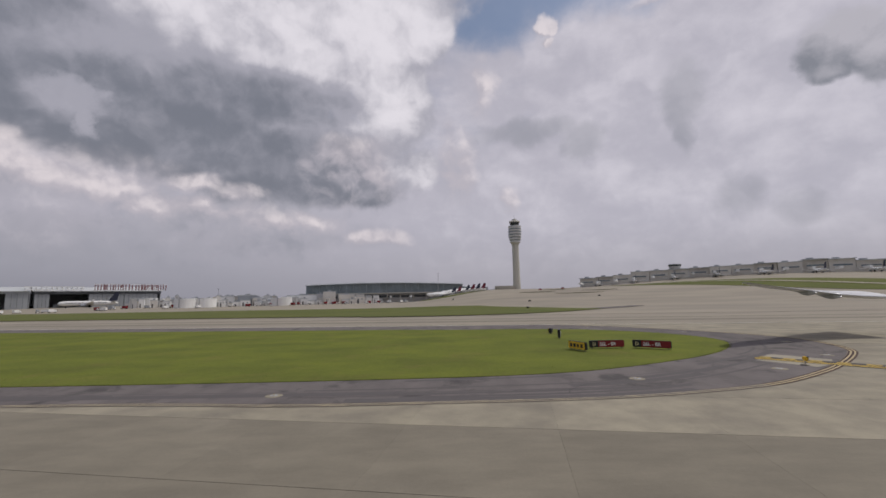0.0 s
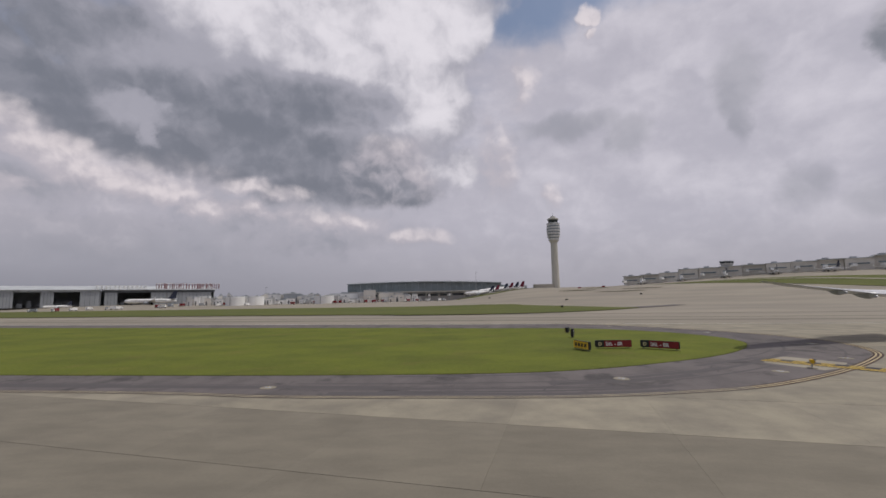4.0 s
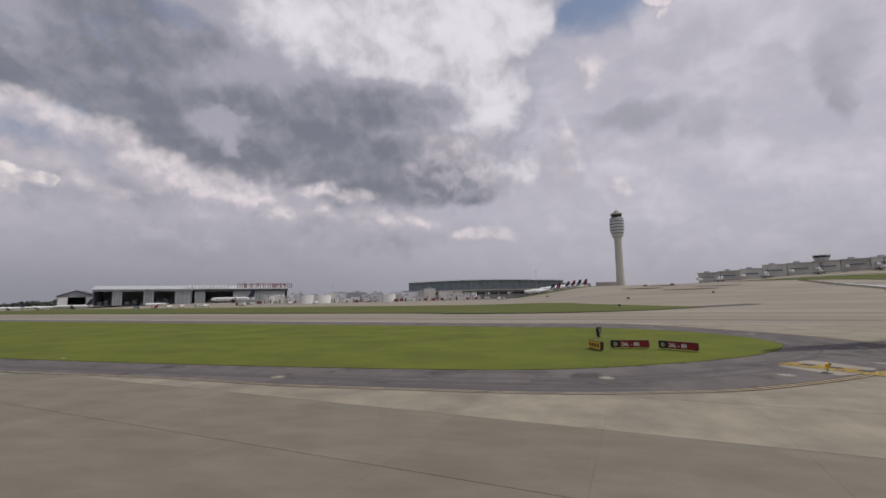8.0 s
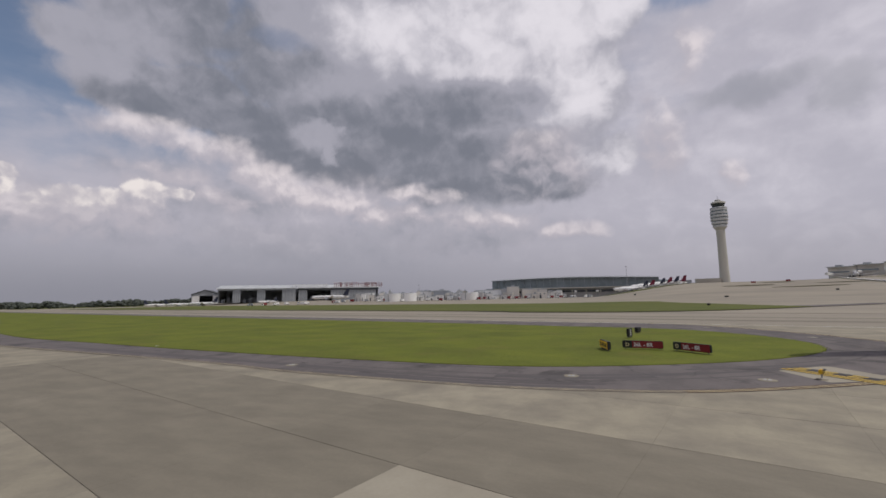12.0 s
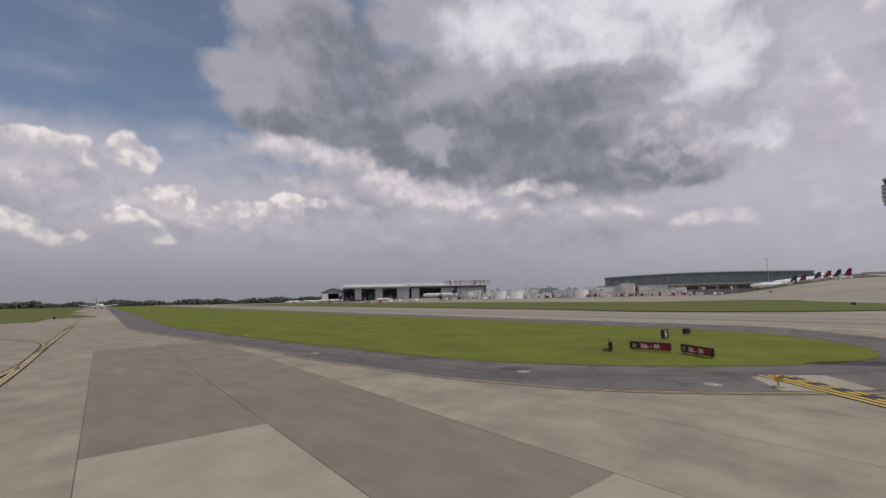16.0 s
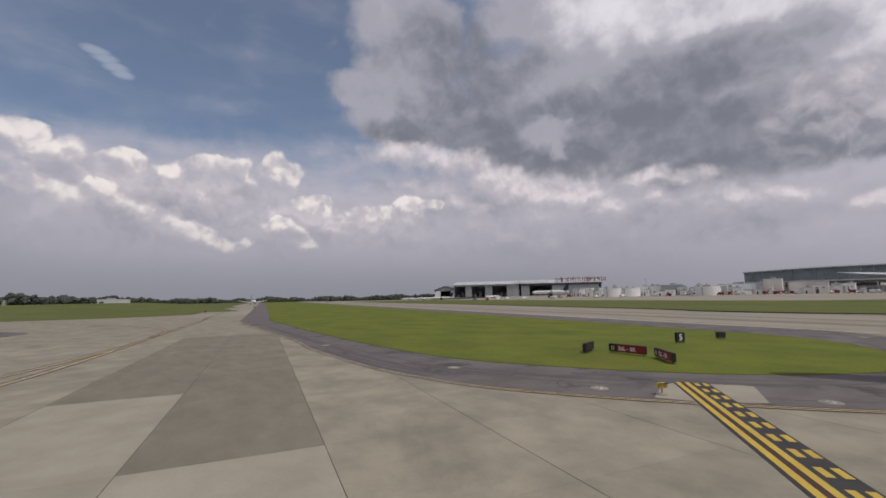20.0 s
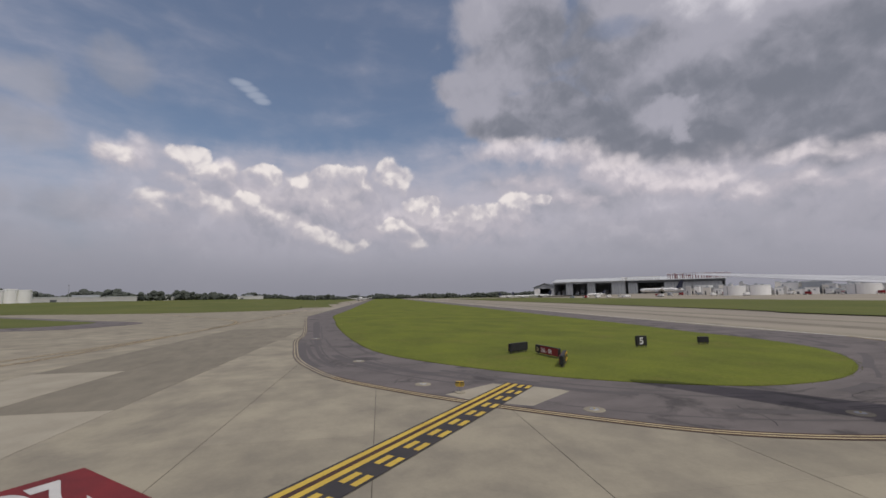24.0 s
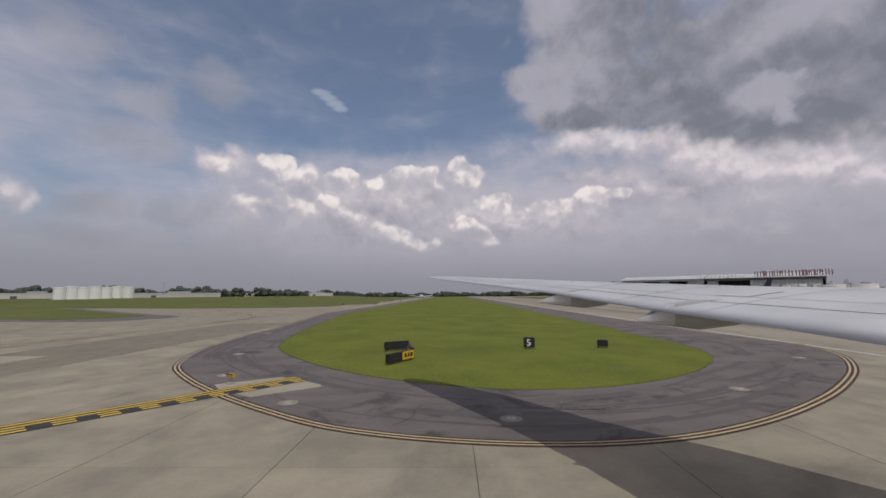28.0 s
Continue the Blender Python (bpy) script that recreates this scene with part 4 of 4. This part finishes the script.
        part("bridge_leg", boxed(x0 + 0.8, x0 + 2.4, -32, -30.4, 0, 9.6), "steel", ob)
    part("end_drum", lathe([(13, 2), (13, 24), (11, 26)], 24), "glass_green", ob).matrix_basis = pose(w + 4, 14, 0)
    part("end_block", boxed(w + 16, w + 44, 4, 30, 5, 24), "grey_metal", ob)


build_concourse()


def block(x, y, turn, w, d, h, mat, label, windows=0, roof_box=True):
    """A plain service building: walls, roof edge, door, windows and a rooftop unit."""
    z = rise(x, y)
    ob = thing("service_building", label, "building", pose(x, y, z, 0, 0, turn), "service buildings")
    part("wall", boxed(-w / 2, w / 2, 0, d, -1.5, h), mat, ob)
    part("roof_edge", boxed(-w / 2 - 0.3, w / 2 + 0.3, -0.3, d + 0.3, h, h + 0.7), "roof", ob)
    part("door", boxed(-w * 0.3, -w * 0.3 + min(5, w * 0.2), -0.15, 0.1, -0.5, min(5, h * 0.55)), "dark_metal", ob)
    for k in range(windows):
        x0 = -w / 2 + w * (k + 0.6) / (windows + 0.6)
        part("window", boxed(x0, x0 + w / windows * 0.28, -0.12, 0.1, h * 0.58, h * 0.72), "glass_green", ob)
    if roof_box:
        part("roof_unit", boxed(-w * 0.12, w * 0.14, d * 0.3, d * 0.6, h + 0.7, h + 2.6), "grey_metal", ob)
    return ob


def tank(x, y, r, h, label="white cylindrical storage tank"):
    ob = thing("storage_tank", label, "tank", pose(x, y, rise(x, y)), "storage tanks")
    part("shell", lathe([(r, -1), (r, h)], 40), "white_metal", ob, smooth=False)
    part("roof", lathe([(r + 0.2, h), (r + 0.1, h + 0.25), (r * 0.5, h + r * 0.05), (0.4, h + r * 0.08)], 40), "roof", ob)
    for z in (h * 0.33, h * 0.66):
        part("hoop", lathe([(r + 0.06, z), (r + 0.06, z + 0.12)], 40), "white_metal", ob)
    part("ladder", boxed(-0.35, 0.35, -r - 0.4, -r - 0.1, 0, h + 1), "steel", ob)
    part("rail", lathe([(r * 0.99, h + 0.2), (r * 0.99, h + 1.2), (r * 0.98, h + 1.2), (r * 0.98, h + 0.2)], 24), "white_metal", ob)
    return ob


def build_service_area():
    for az, dist, r, h in ((35.3, 660, 10, 10), (31.9, 600, 11.5, 9.6), (29.9, 606, 12.5, 10), (21.6, 600, 13, 9)):
        tank(*polar(az, dist), r, h)
    rng = random.Random(5)
    block(*polar(15.8, 620), 15, 17, 24, 17, "cream", "tall pale cream service block", 0)
    block(*polar(13.6, 640), 15, 22, 18, 13, "cream", "cream service block with flat roof", 0)
    block(*polar(11.9, 625), 13, 11, 14, 12.5, "cream", "pale cream service block", 0)
    block(*polar(19.0, 650), 18, 44, 20, 13, "white_metal", "long low white shed with flat roof", 0)
    block(*polar(25.4, 640), 25, 24, 20, 14, "grey_metal", "grey metal service shed", 0)
    block(*polar(27.6, 650), 25, 18, 14, 13, "white_metal", "small white flat-roofed service building", 0)
    for k in range(120):
        az = (6 if k % 5 == 0 else 14) + 20 * rng.random()
        d = 640 + 190 * rng.random()
        block(*polar(az, d), az, 5 + 13 * rng.random() ** 2, 12, 4 + 11 * rng.random() ** 1.6, rng.choice(["white_metal", "pale_grey", "beige", "cream", "white_metal", "cream"]), "small airport service building with flat roof", rng.choice((0, 0, 0, 2, 3)), rng.random() < 0.6)
    for k in range(110):
        az, d = 9 + 28 * rng.random(), 606 + 60 * rng.random()
        block(*polar(az, d), az + rng.uniform(-8, 8), 5 + 9 * rng.random() ** 1.5, 8, 3.5 + 7.5 * rng.random() ** 1.3, rng.choice(["white_metal", "white_metal", "cream", "pale_grey"]), "small bright service shed in the crowded yard", rng.choice((0, 0, 2)), rng.random() < 0.4)
    for k in range(46):
        az = 6 + 44 * rng.random()
        truck(*polar(az, 570 + 50 * rng.random()), rng.uniform(0, 360), rng.choice(["white_metal", "white_metal", "grey_metal", "sign_red"]))


def truck(x, y, turn, mat):
    ob = thing("service_truck", "box-bodied airport service truck", "truck", pose(x, y, rise(x, y) + 0.05, 0, 0, turn), "service trucks")
    part("cargo_box", boxed(-3.5, 1.6, -1.2, 1.2, 0.9, 3.5, bevel=0.08), mat, ob)
    part("cab", boxed(1.7, 3.6, -1.15, 1.15, 0.6, 2.6, bevel=0.25), "white_metal", ob)
    part("windscreen", boxed(3.4, 3.63, -1.0, 1.0, 1.6, 2.35), "glass_dark", ob)
    for wx in (-2.4, 2.5):
        for wy in (-1.1, 1.1):
            part("wheel", lathe([(0.5, -0.15), (0.5, 0.15)], 14), "rubber", ob).matrix_basis = pose(wx, wy, 0.5, 90, 0, 0)


build_service_area()


def build_far_details():
    for x, y, w, h in ((8, 372, 1.6, 0.8), (42, 215, 1.2, 0.9), (60, 300, 2.0, 0.8), (-196, 27, 2.6, 1.0), (-300, 66, 2.0, 0.9), (120, 330, 1.6, 0.8), (95, 420, 3.0, 1.3), (120, 430, 3.0, 1.3)):
        ob = thing("airfield_sign", "small dark airfield sign far across the grass", "sign", pose(x, y, rise(x, y) + 0.3), "far signs")
        part("panel", boxed(-w / 2, w / 2, -0.2, 0.2, 0.2, 0.2 + h, bevel=0.04), "sign_black" if h < 1.3 else "sign_red", ob)
        for q in (-0.4, 0.4):
            part("leg", boxed(q * w - 0.05, q * w + 0.05, -0.05, 0.05, -0.4, 0.22), "steel", ob)
    for az, dist, hgt in ((1.6, 600, 34), (28.5, 690, 24), (18.0, 700, 22), (112, 480, 16), (86, 760, 15)):
        x, y = polar(az, dist)
        ob = thing("light_mast", "thin tall steel light mast on the apron", "mast", pose(x, y, rise(x, y)), "light masts")
        part("pole", lathe([(0.35, -1), (0.15, hgt)], 8), "steel", ob)
        part("lamp_bar", boxed(-1.6, 1.6, -0.2, 0.2, hgt - 0.4, hgt + 0.1), "steel", ob)


build_far_details()


def aircraft(x, y, turn, length=39.0, span=34.0, tail="tail_dark", label="white twin-engined airliner on the apron", z=None):
    """nose along +x."""
    s = length / 39.0
    ob = thing("airliner", label, "aircraft", pose(x, y, (rise(x, y) + 0.06) if z is None else z, 0, 0, turn), "parked airliners")
    prof = [(0.05, 19.5), (0.8, 19.1), (1.4, 18.2), (1.8, 16.5), (1.95, 14), (1.95, -8), (1.7, -13), (1.0, -17.5), (0.3, -19.5)]
    bm = lathe([(r * s, h * s) for r, h in prof], 20, axis="x")
    bmesh.ops.translate(bm, verts=bm.verts, vec=(0, 0, 3.4 * s))
    bmesh.ops.recalc_face_normals(bm, faces=bm.faces)
    part("fuselage", bm, "white_metal", ob, smooth=True)
    k = span / 2
    for sgn in (1, -1):
        loft([[(4 * s, sgn * 1.2, 2.9 * s), (-3.2 * s, sgn * 1.2, 2.7 * s), (-3.2 * s, sgn * 1.2, 2.3 * s), (4 * s, sgn * 1.2, 1.8 * s)],
              [(-4.0 * s, sgn * k, 4.75 * s), (-5.6 * s, sgn * k, 4.7 * s), (-5.6 * s, sgn * k, 4.4 * s), (-4.0 * s, sgn * k, 4.25 * s)],
              [(-5.0 * s, sgn * k, 6.4 * s), (-5.9 * s, sgn * k, 6.4 * s), (-5.9 * s, sgn * k, 6.3 * s), (-5.0 * s, sgn * k, 6.3 * s)]], bm := bmesh.new())
        part("wing", bm, "white_metal", ob)
        loft([[(-14 * s, sgn * 0.5, 4.6 * s), (-17.5 * s, sgn * 0.5, 4.6 * s), (-17.5 * s, sgn * 0.5, 4.4 * s), (-14 * s, sgn * 0.5, 4.4 * s)],
              [(-17.6 * s, sgn * 6.4 * s, 5.2 * s), (-19 * s, sgn * 6.4 * s, 5.2 * s), (-19 * s, sgn * 6.4 * s, 5.1 * s), (-17.6 * s, sgn * 6.4 * s, 5.1 * s)]], bm := bmesh.new())
        part("tailplane", bm, "wing_grey", ob)
        bm = lathe([(0.7 * s, 4.6 * s), (1.0 * s, 4.2 * s), (1.05 * s, 2.6 * s), (0.6 * s, 0.6 * s)], 16, axis="x")
        bmesh.ops.translate(bm, verts=bm.verts, vec=(0, sgn * 5.2 * s, 1.7 * s))
        bmesh.ops.recalc_face_normals(bm, faces=bm.faces)
        part("engine", bm, "grey_metal", ob)
        part("main_gear", boxed(-1.4 * s, -0.2 * s, sgn * 2.8 * s - 0.5, sgn * 2.8 * s + 0.5, 0, 2.4 * s, bevel=0.15), "rubber", ob)
    part("nose_gear", boxed(14.0 * s, 14.8 * s, -0.3, 0.3, 0, 2.2 * s, bevel=0.1), "rubber", ob)
    loft([[(-12.5 * s, -0.25, 5.0 * s), (-18.4 * s, -0.25, 5.0 * s), (-18.4 * s, 0.25, 5.0 * s), (-12.5 * s, 0.25, 5.0 * s)],
          [(-17.0 * s, -0.12, 12.2 * s), (-19.8 * s, -0.12, 12.2 * s), (-19.8 * s, 0.12, 12.2 * s), (-17.0 * s, 0.12, 12.2 * s)]], bm := bmesh.new())
    part("fin", bm, tail, ob)
    part("cockpit_window", boxed(17.2 * s, 18.2 * s, -1.2 * s, 1.2 * s, 3.9 * s, 4.4 * s, bevel=0.1), "glass_dark", ob)
    part("window_row", boxed(-12 * s, 14.5 * s, -1.97 * s, 1.97 * s, 3.65 * s, 3.95 * s), "glass_dark", ob)
    return ob


def build_aircraft():
    x, y = field(660, 5.0)
    aircraft(x, y, math.degrees(math.atan2(-0.1726, 0.985)) + 8, 44, 40, "tail_dark", "white airliner taxiing head-on along the far taxiway", z=0.05)
    at, w = frame_at((-641, 479), (-447, 672))
    for s, off, turn, size in ((-0.16, -60, 10, 36), (-0.03, -70, 170, 42), (0.30, -50, 200, 30), (0.66, -70, 165, 62), (-0.28, -40, 20, 34)):
        p = at @ Vector((s * w, off, 0))
        aircraft(p.x, p.y, 46 + turn, size, size * 0.9, "tail_dark")
    for k in range(6):
        p = polar(1.2 - k * 0.75 - (0.4 if k > 1 else 0), 585 + 6 * k)
        aircraft(*p, 195, 42, 36, "tail_red" if k % 2 else "tail_dark", "airliner at a gate with a dark red tail")


build_aircraft()


def build_far_concourse():
    """Long grey concourse on the rise, with a small ramp tower and airliners at its gates."""
    at, w = frame_at((215, 672), (560, 470))
    ob = thing("grey_concourse", "long grey concrete concourse with stepped roofs", "terminal", at)
    rng = random.Random(8)
    n = 16
    for i in range(n):
        x0, x1 = w * i / n, w * (i + 1) / n
        p = at @ Vector(((x0 + x1) / 2, 0, 0))
        g = rise(p.x, p.y)
        h = 12.5 + 2.5 * rng.random() + (3 if i in (11, 12) else 0)
        # grey concrete drawn in lighter cream, which puts distance haze into its colour
        b = part("bay", boxed(x0, x1 - 0.4, rng.uniform(-3, 3), 34, g - 4, g + h), "cream", ob)
        part("window_band", boxed(x0 + 3, x1 - 4.4, -3.4, -3.0, g + h * 0.48, g + h * 0.60), "glass_green", b)
        part("roof_edge", boxed(x0 - 0.2, x1, -3.8, 34.4, g + h, g + h + 0.8), "roof", b)
        part("jet_bridge", boxed(x0 + 4, x0 + 7, -26, -3, g + 3.5, g + 6.5), "white_metal", b)
        part("roof_unit", boxed(x0 + 6, x0 + 12, 8, 16, g + h + 0.8, g + h + 3), "grey_metal", b)
    for i in range(1, n, 2):
        p = at @ Vector((w * i / n + 8, -34, 0))
        aircraft(p.x, p.y, math.degrees(math.atan2(202, -345)) - 80 + rng.uniform(-8, 8), 38, 34, "tail_dark", "white airliner parked nose-in at the concourse")
    p = polar(-27.9, 690)
    z = rise(*p)
    ramp = thing("ramp_tower", "small flared ramp control tower on the concourse", "tower", pose(*p, z))
    part("shaft", boxed(-4, 4, -4, 4, -2, 15), "pale_grey", ramp)
    part("flare", lathe([(5, 13), (8, 17), (8.4, 18)], 8), "pale_grey", ramp)
    part("cab_glass", lathe([(8.0, 18), (8.8, 20.5)], 8), "glass_dark", ramp)
    part("cab_roof", lathe([(9.2, 20.5), (9.0, 21.3), (3, 21.8)], 8), "roof", ramp)


build_far_concourse()


def build_west():
    for k in range(7):
        s = k / 6
        tank(-358 - 26 * s, -230 + 41 * s, 4.3 if k % 3 else 4.7, 9.6 + (0.7 if k % 2 else 0))
    for x, y, turn, w, h in ((-490, -190, 112, 90, 4.6), (-430, -300, 118, 60, 5), (-640, -170, 105, 60, 5), (-560, -330, 118, 90, 6), (-760, -60, 98, 46, 5), (-420, -262, 120, 26, 6), (-800, -110, 98, 30, 4)):
        block(x, y, turn, w, 20, h, "pale_grey", "long low pale grey cargo building", 0, True)
    # far woods all along the skyline
    woods()


def clump_template():
    bm = bmesh.new()
    bmesh.ops.create_icosphere(bm, subdivisions=2, radius=1.0)
    v = np.array([p.co[:] for p in bm.verts])
    f = np.array([[q.index for q in face.verts] for face in bm.faces])
    bm.free()
    return v, f


def clumps(name, rows, rng, ragged, mat, parent=None):
    """Uneven leafy clumps (x, y, z, half width, half height) as one mesh."""
    v, f = clump_template()
    verts, faces = [], []
    for x, y, z, w, h in rows:
        p = v * (1 + rng.uniform(-ragged, ragged, (len(v), 1))) * (w, w, h) + (x, y, z)
        faces.append(f + len(verts) * len(v))
        verts.append(p)
    me = bpy.data.meshes.new(name)
    me.from_pydata(np.concatenate(verts).tolist(), [], np.concatenate(faces).tolist())
    me.materials.append(M[mat])
    ob = new(name, me)
    if parent is not None:
        ob.parent = parent
    return ob


def woods():
    """Far woods along the skyline; the stands beside the cargo sheds are nearer and taller."""
    rng = np.random.default_rng(3)
    rows = []
    for lo, hi, near, far, n, tall in ((38, 100, 1050, 1350, 1700, 9.0), (96, 150, 640, 900, 1500, 8.5), (104, 150, 560, 640, 420, 9.0)):
        for _ in range(n):
            az, d = radians(rng.uniform(lo, hi)), rng.uniform(near, far)
            x, y = -math.sin(az) * d, math.cos(az) * d
            if 0.1726 * x + 0.985 * y > 620:
                continue
            h = tall * rng.uniform(0.55, 1.25) * (1.0 + 0.35 * math.sin(az * 31) * math.sin(az * 77))
            for k in range(3):
                w = h * rng.uniform(0.18, 0.34)
                rows.append((x + rng.normal(0, h * 0.25), y + rng.normal(0, h * 0.25), rise(x, y) + h * (0.3 + 0.27 * k), w * 1.2, w))
    tagged(clumps("far_woods", rows, rng, 0.28, "leaf"), "dark green line of distant woods on the skyline", "trees", kind="stuff")


build_west()


# ---------------------------------------------------------------- the airliner's own wing, as it stands near the end of the turn
def build_wing():
    eye = Vector((62.608, 42.15, 6.25))
    right, up, ahead = Vector((0.1760, 0.9843, 0)), Vector((0, 0, 1)), Vector((-0.9843, 0.1760, 0))

    def at(r, a, z):
        return eye + right * r + ahead * a + up * z

    ob = thing("airliner_wing", "pale grey swept airliner wing with flap fairings", "wing")

    def section(te, le, z_te, z_le, thick):
        """A closed wing profile between trailing and leading edge."""
        ring = []
        for s, hgt in ((0, 0.0), (0.12, 0.18), (0.3, 0.40), (0.5, 0.56), (0.7, 0.62), (0.88, 0.45), (1, 0.0), (0.9, -0.25), (0.7, -0.38), (0.45, -0.38), (0.2, -0.16), (0.08, -0.06)):
            r, a = te[0] + (le[0] - te[0]) * s, te[1] + (le[1] - te[1]) * s
            ring.append(at(r, a, z_te + (z_le - z_te) * s + hgt * thick))
        return ring

    stations = [((3.45, 27.6), (4.1, 28.0), 1.15, 1.18, 0.04), ((3.9, 26.6), (6.0, 27.0), 1.02, 1.08, 0.12), ((6.4, 22.5), (10.2, 23.2), 0.55, 0.66, 0.28), ((9.2, 17.6), (14.0, 18.0), 0.03, 0.22, 0.42), ((11.3, 13.5), (18.0, 14.0), -0.50, -0.12, 0.62), ((12.8, 9.5), (21.5, 9.5), -0.85, -0.42, 0.85), ((13.4, 5.0), (24.5, 4.5), -1.15, -0.7, 1.1)]
    part("wing_skin", loft([section(*s) for s in stations]), "wing_grey", ob, smooth=True)

    def upper(i, u, f):
        """A point on the upper skin: between stations i and i + 1, at u along the span and f of the chord."""
        p = []
        for te, le, z0, z1, th in (stations[i], stations[i + 1]):
            bulge = np.interp(f, (0, 0.12, 0.3, 0.5, 0.7, 0.88, 1), (0, 0.18, 0.40, 0.56, 0.62, 0.45, 0))
            p.append(Vector((te[0] + (le[0] - te[0]) * f, te[1] + (le[1] - te[1]) * f, z0 + (z1 - z0) * f + bulge * th)))
        v = p[0].lerp(p[1], u)
        return at(v.x, v.y, v.z + 0.012)

    def seam(points, width, name="panel_line", mat="seam"):
        bm = bmesh.new()
        prev = None
        for k, p in enumerate(points):
            d = (points[min(k + 1, len(points) - 1)] - points[max(k - 1, 0)]).normalized()
            side = d.cross(up).normalized() * width / 2
            pair = [bm.verts.new(p + side), bm.verts.new(p - side)]
            if prev:
                bm.faces.new((prev[0], prev[1], pair[1], pair[0]))
            prev = pair
        part(name, bm, mat, ob)

    for f, width in ((0.22, 0.05), (0.34, 0.03), (0.62, 0.03)):
        seam([upper(i, u / 4, f) for i in range(1, 6) for u in range(4)], width)
    for i, u in ((2, 0.3), (3, 0.1), (3, 0.7), (4, 0.4)):
        seam([upper(i, u, f / 10) for f in range(0, 9)], 0.03)
    seam([upper(4, 0.25, f / 20) for f in range(7, 11)], 0.06, "red_mark", "sign_red")
    seam([upper(4, 0.05 + 0.04 * q, 0.35) for q in range(6)], 0.05, "walk_line")
    # flap fairings: pale faceted tail cone, canoe body with its shade put into a darker grey
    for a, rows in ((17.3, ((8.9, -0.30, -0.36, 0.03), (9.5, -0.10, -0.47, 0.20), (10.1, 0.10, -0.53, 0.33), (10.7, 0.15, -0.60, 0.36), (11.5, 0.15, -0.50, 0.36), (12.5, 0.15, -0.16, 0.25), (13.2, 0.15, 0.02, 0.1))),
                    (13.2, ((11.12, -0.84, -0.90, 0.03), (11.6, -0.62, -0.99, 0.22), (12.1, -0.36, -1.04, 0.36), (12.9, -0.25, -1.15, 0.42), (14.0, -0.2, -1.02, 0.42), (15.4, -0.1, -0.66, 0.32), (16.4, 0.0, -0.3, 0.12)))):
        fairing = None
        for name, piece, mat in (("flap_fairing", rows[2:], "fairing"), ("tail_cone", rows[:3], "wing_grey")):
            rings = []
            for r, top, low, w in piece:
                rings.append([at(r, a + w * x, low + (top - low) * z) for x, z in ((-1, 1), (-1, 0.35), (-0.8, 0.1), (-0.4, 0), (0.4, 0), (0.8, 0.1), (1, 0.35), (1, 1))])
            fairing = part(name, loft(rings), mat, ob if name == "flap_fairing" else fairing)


build_wing()


# ---------------------------------------------------------------- concrete slabs of the apron, one by one
def build_slabs():
    size = 7.4
    base = slab("joint_filler", [field(42.8, -15.5), field(42.8, 99), field(-83, 99), field(-83, -15.5)], -0.014, "joint", "dark joint filler between the slabs", "pavement", thick=0.004)
    meshes = {}
    for mat in ("concrete", "concrete_dark", "concrete_light"):
        bm = boxed(-size / 2 + 0.003, size / 2 - 0.003, -size / 2 + 0.018, size / 2 - 0.018, -0.02, 0.0)
        me = bpy.data.meshes.new("concrete_slab")
        bm.to_mesh(me)
        bm.free()
        me.materials.append(M[mat])
        meshes[mat] = me
    turn = math.atan2(ALONG.y, ALONG.x)
    for i in range(-10, 7):
        for j in range(-3, 13):
            a, b = -9 + size * (i + 0.5), 6.7 + size * (j + 0.5)
            x, y = field(a, b)
            corners = [field(a + s * size / 2, b + t * size / 2) for s in (-1, 1) for t in (-1, 1)]
            if all(inside(*c, ISLAND_ASPHALT) for c in corners):
                continue
            mat = "concrete"
            if j == 1 and i >= -2 or j == 0 and i >= 0:
                mat = "concrete_dark"
            elif j in (0, 1) and i > -5:
                mat = "concrete_light"
            ob = new("concrete_slab", meshes[mat])
            ob.parent = base
            ob.matrix_basis = Matrix.Translation((x, y, 0)) @ Matrix.Rotation(turn, 4, "Z")


build_slabs()
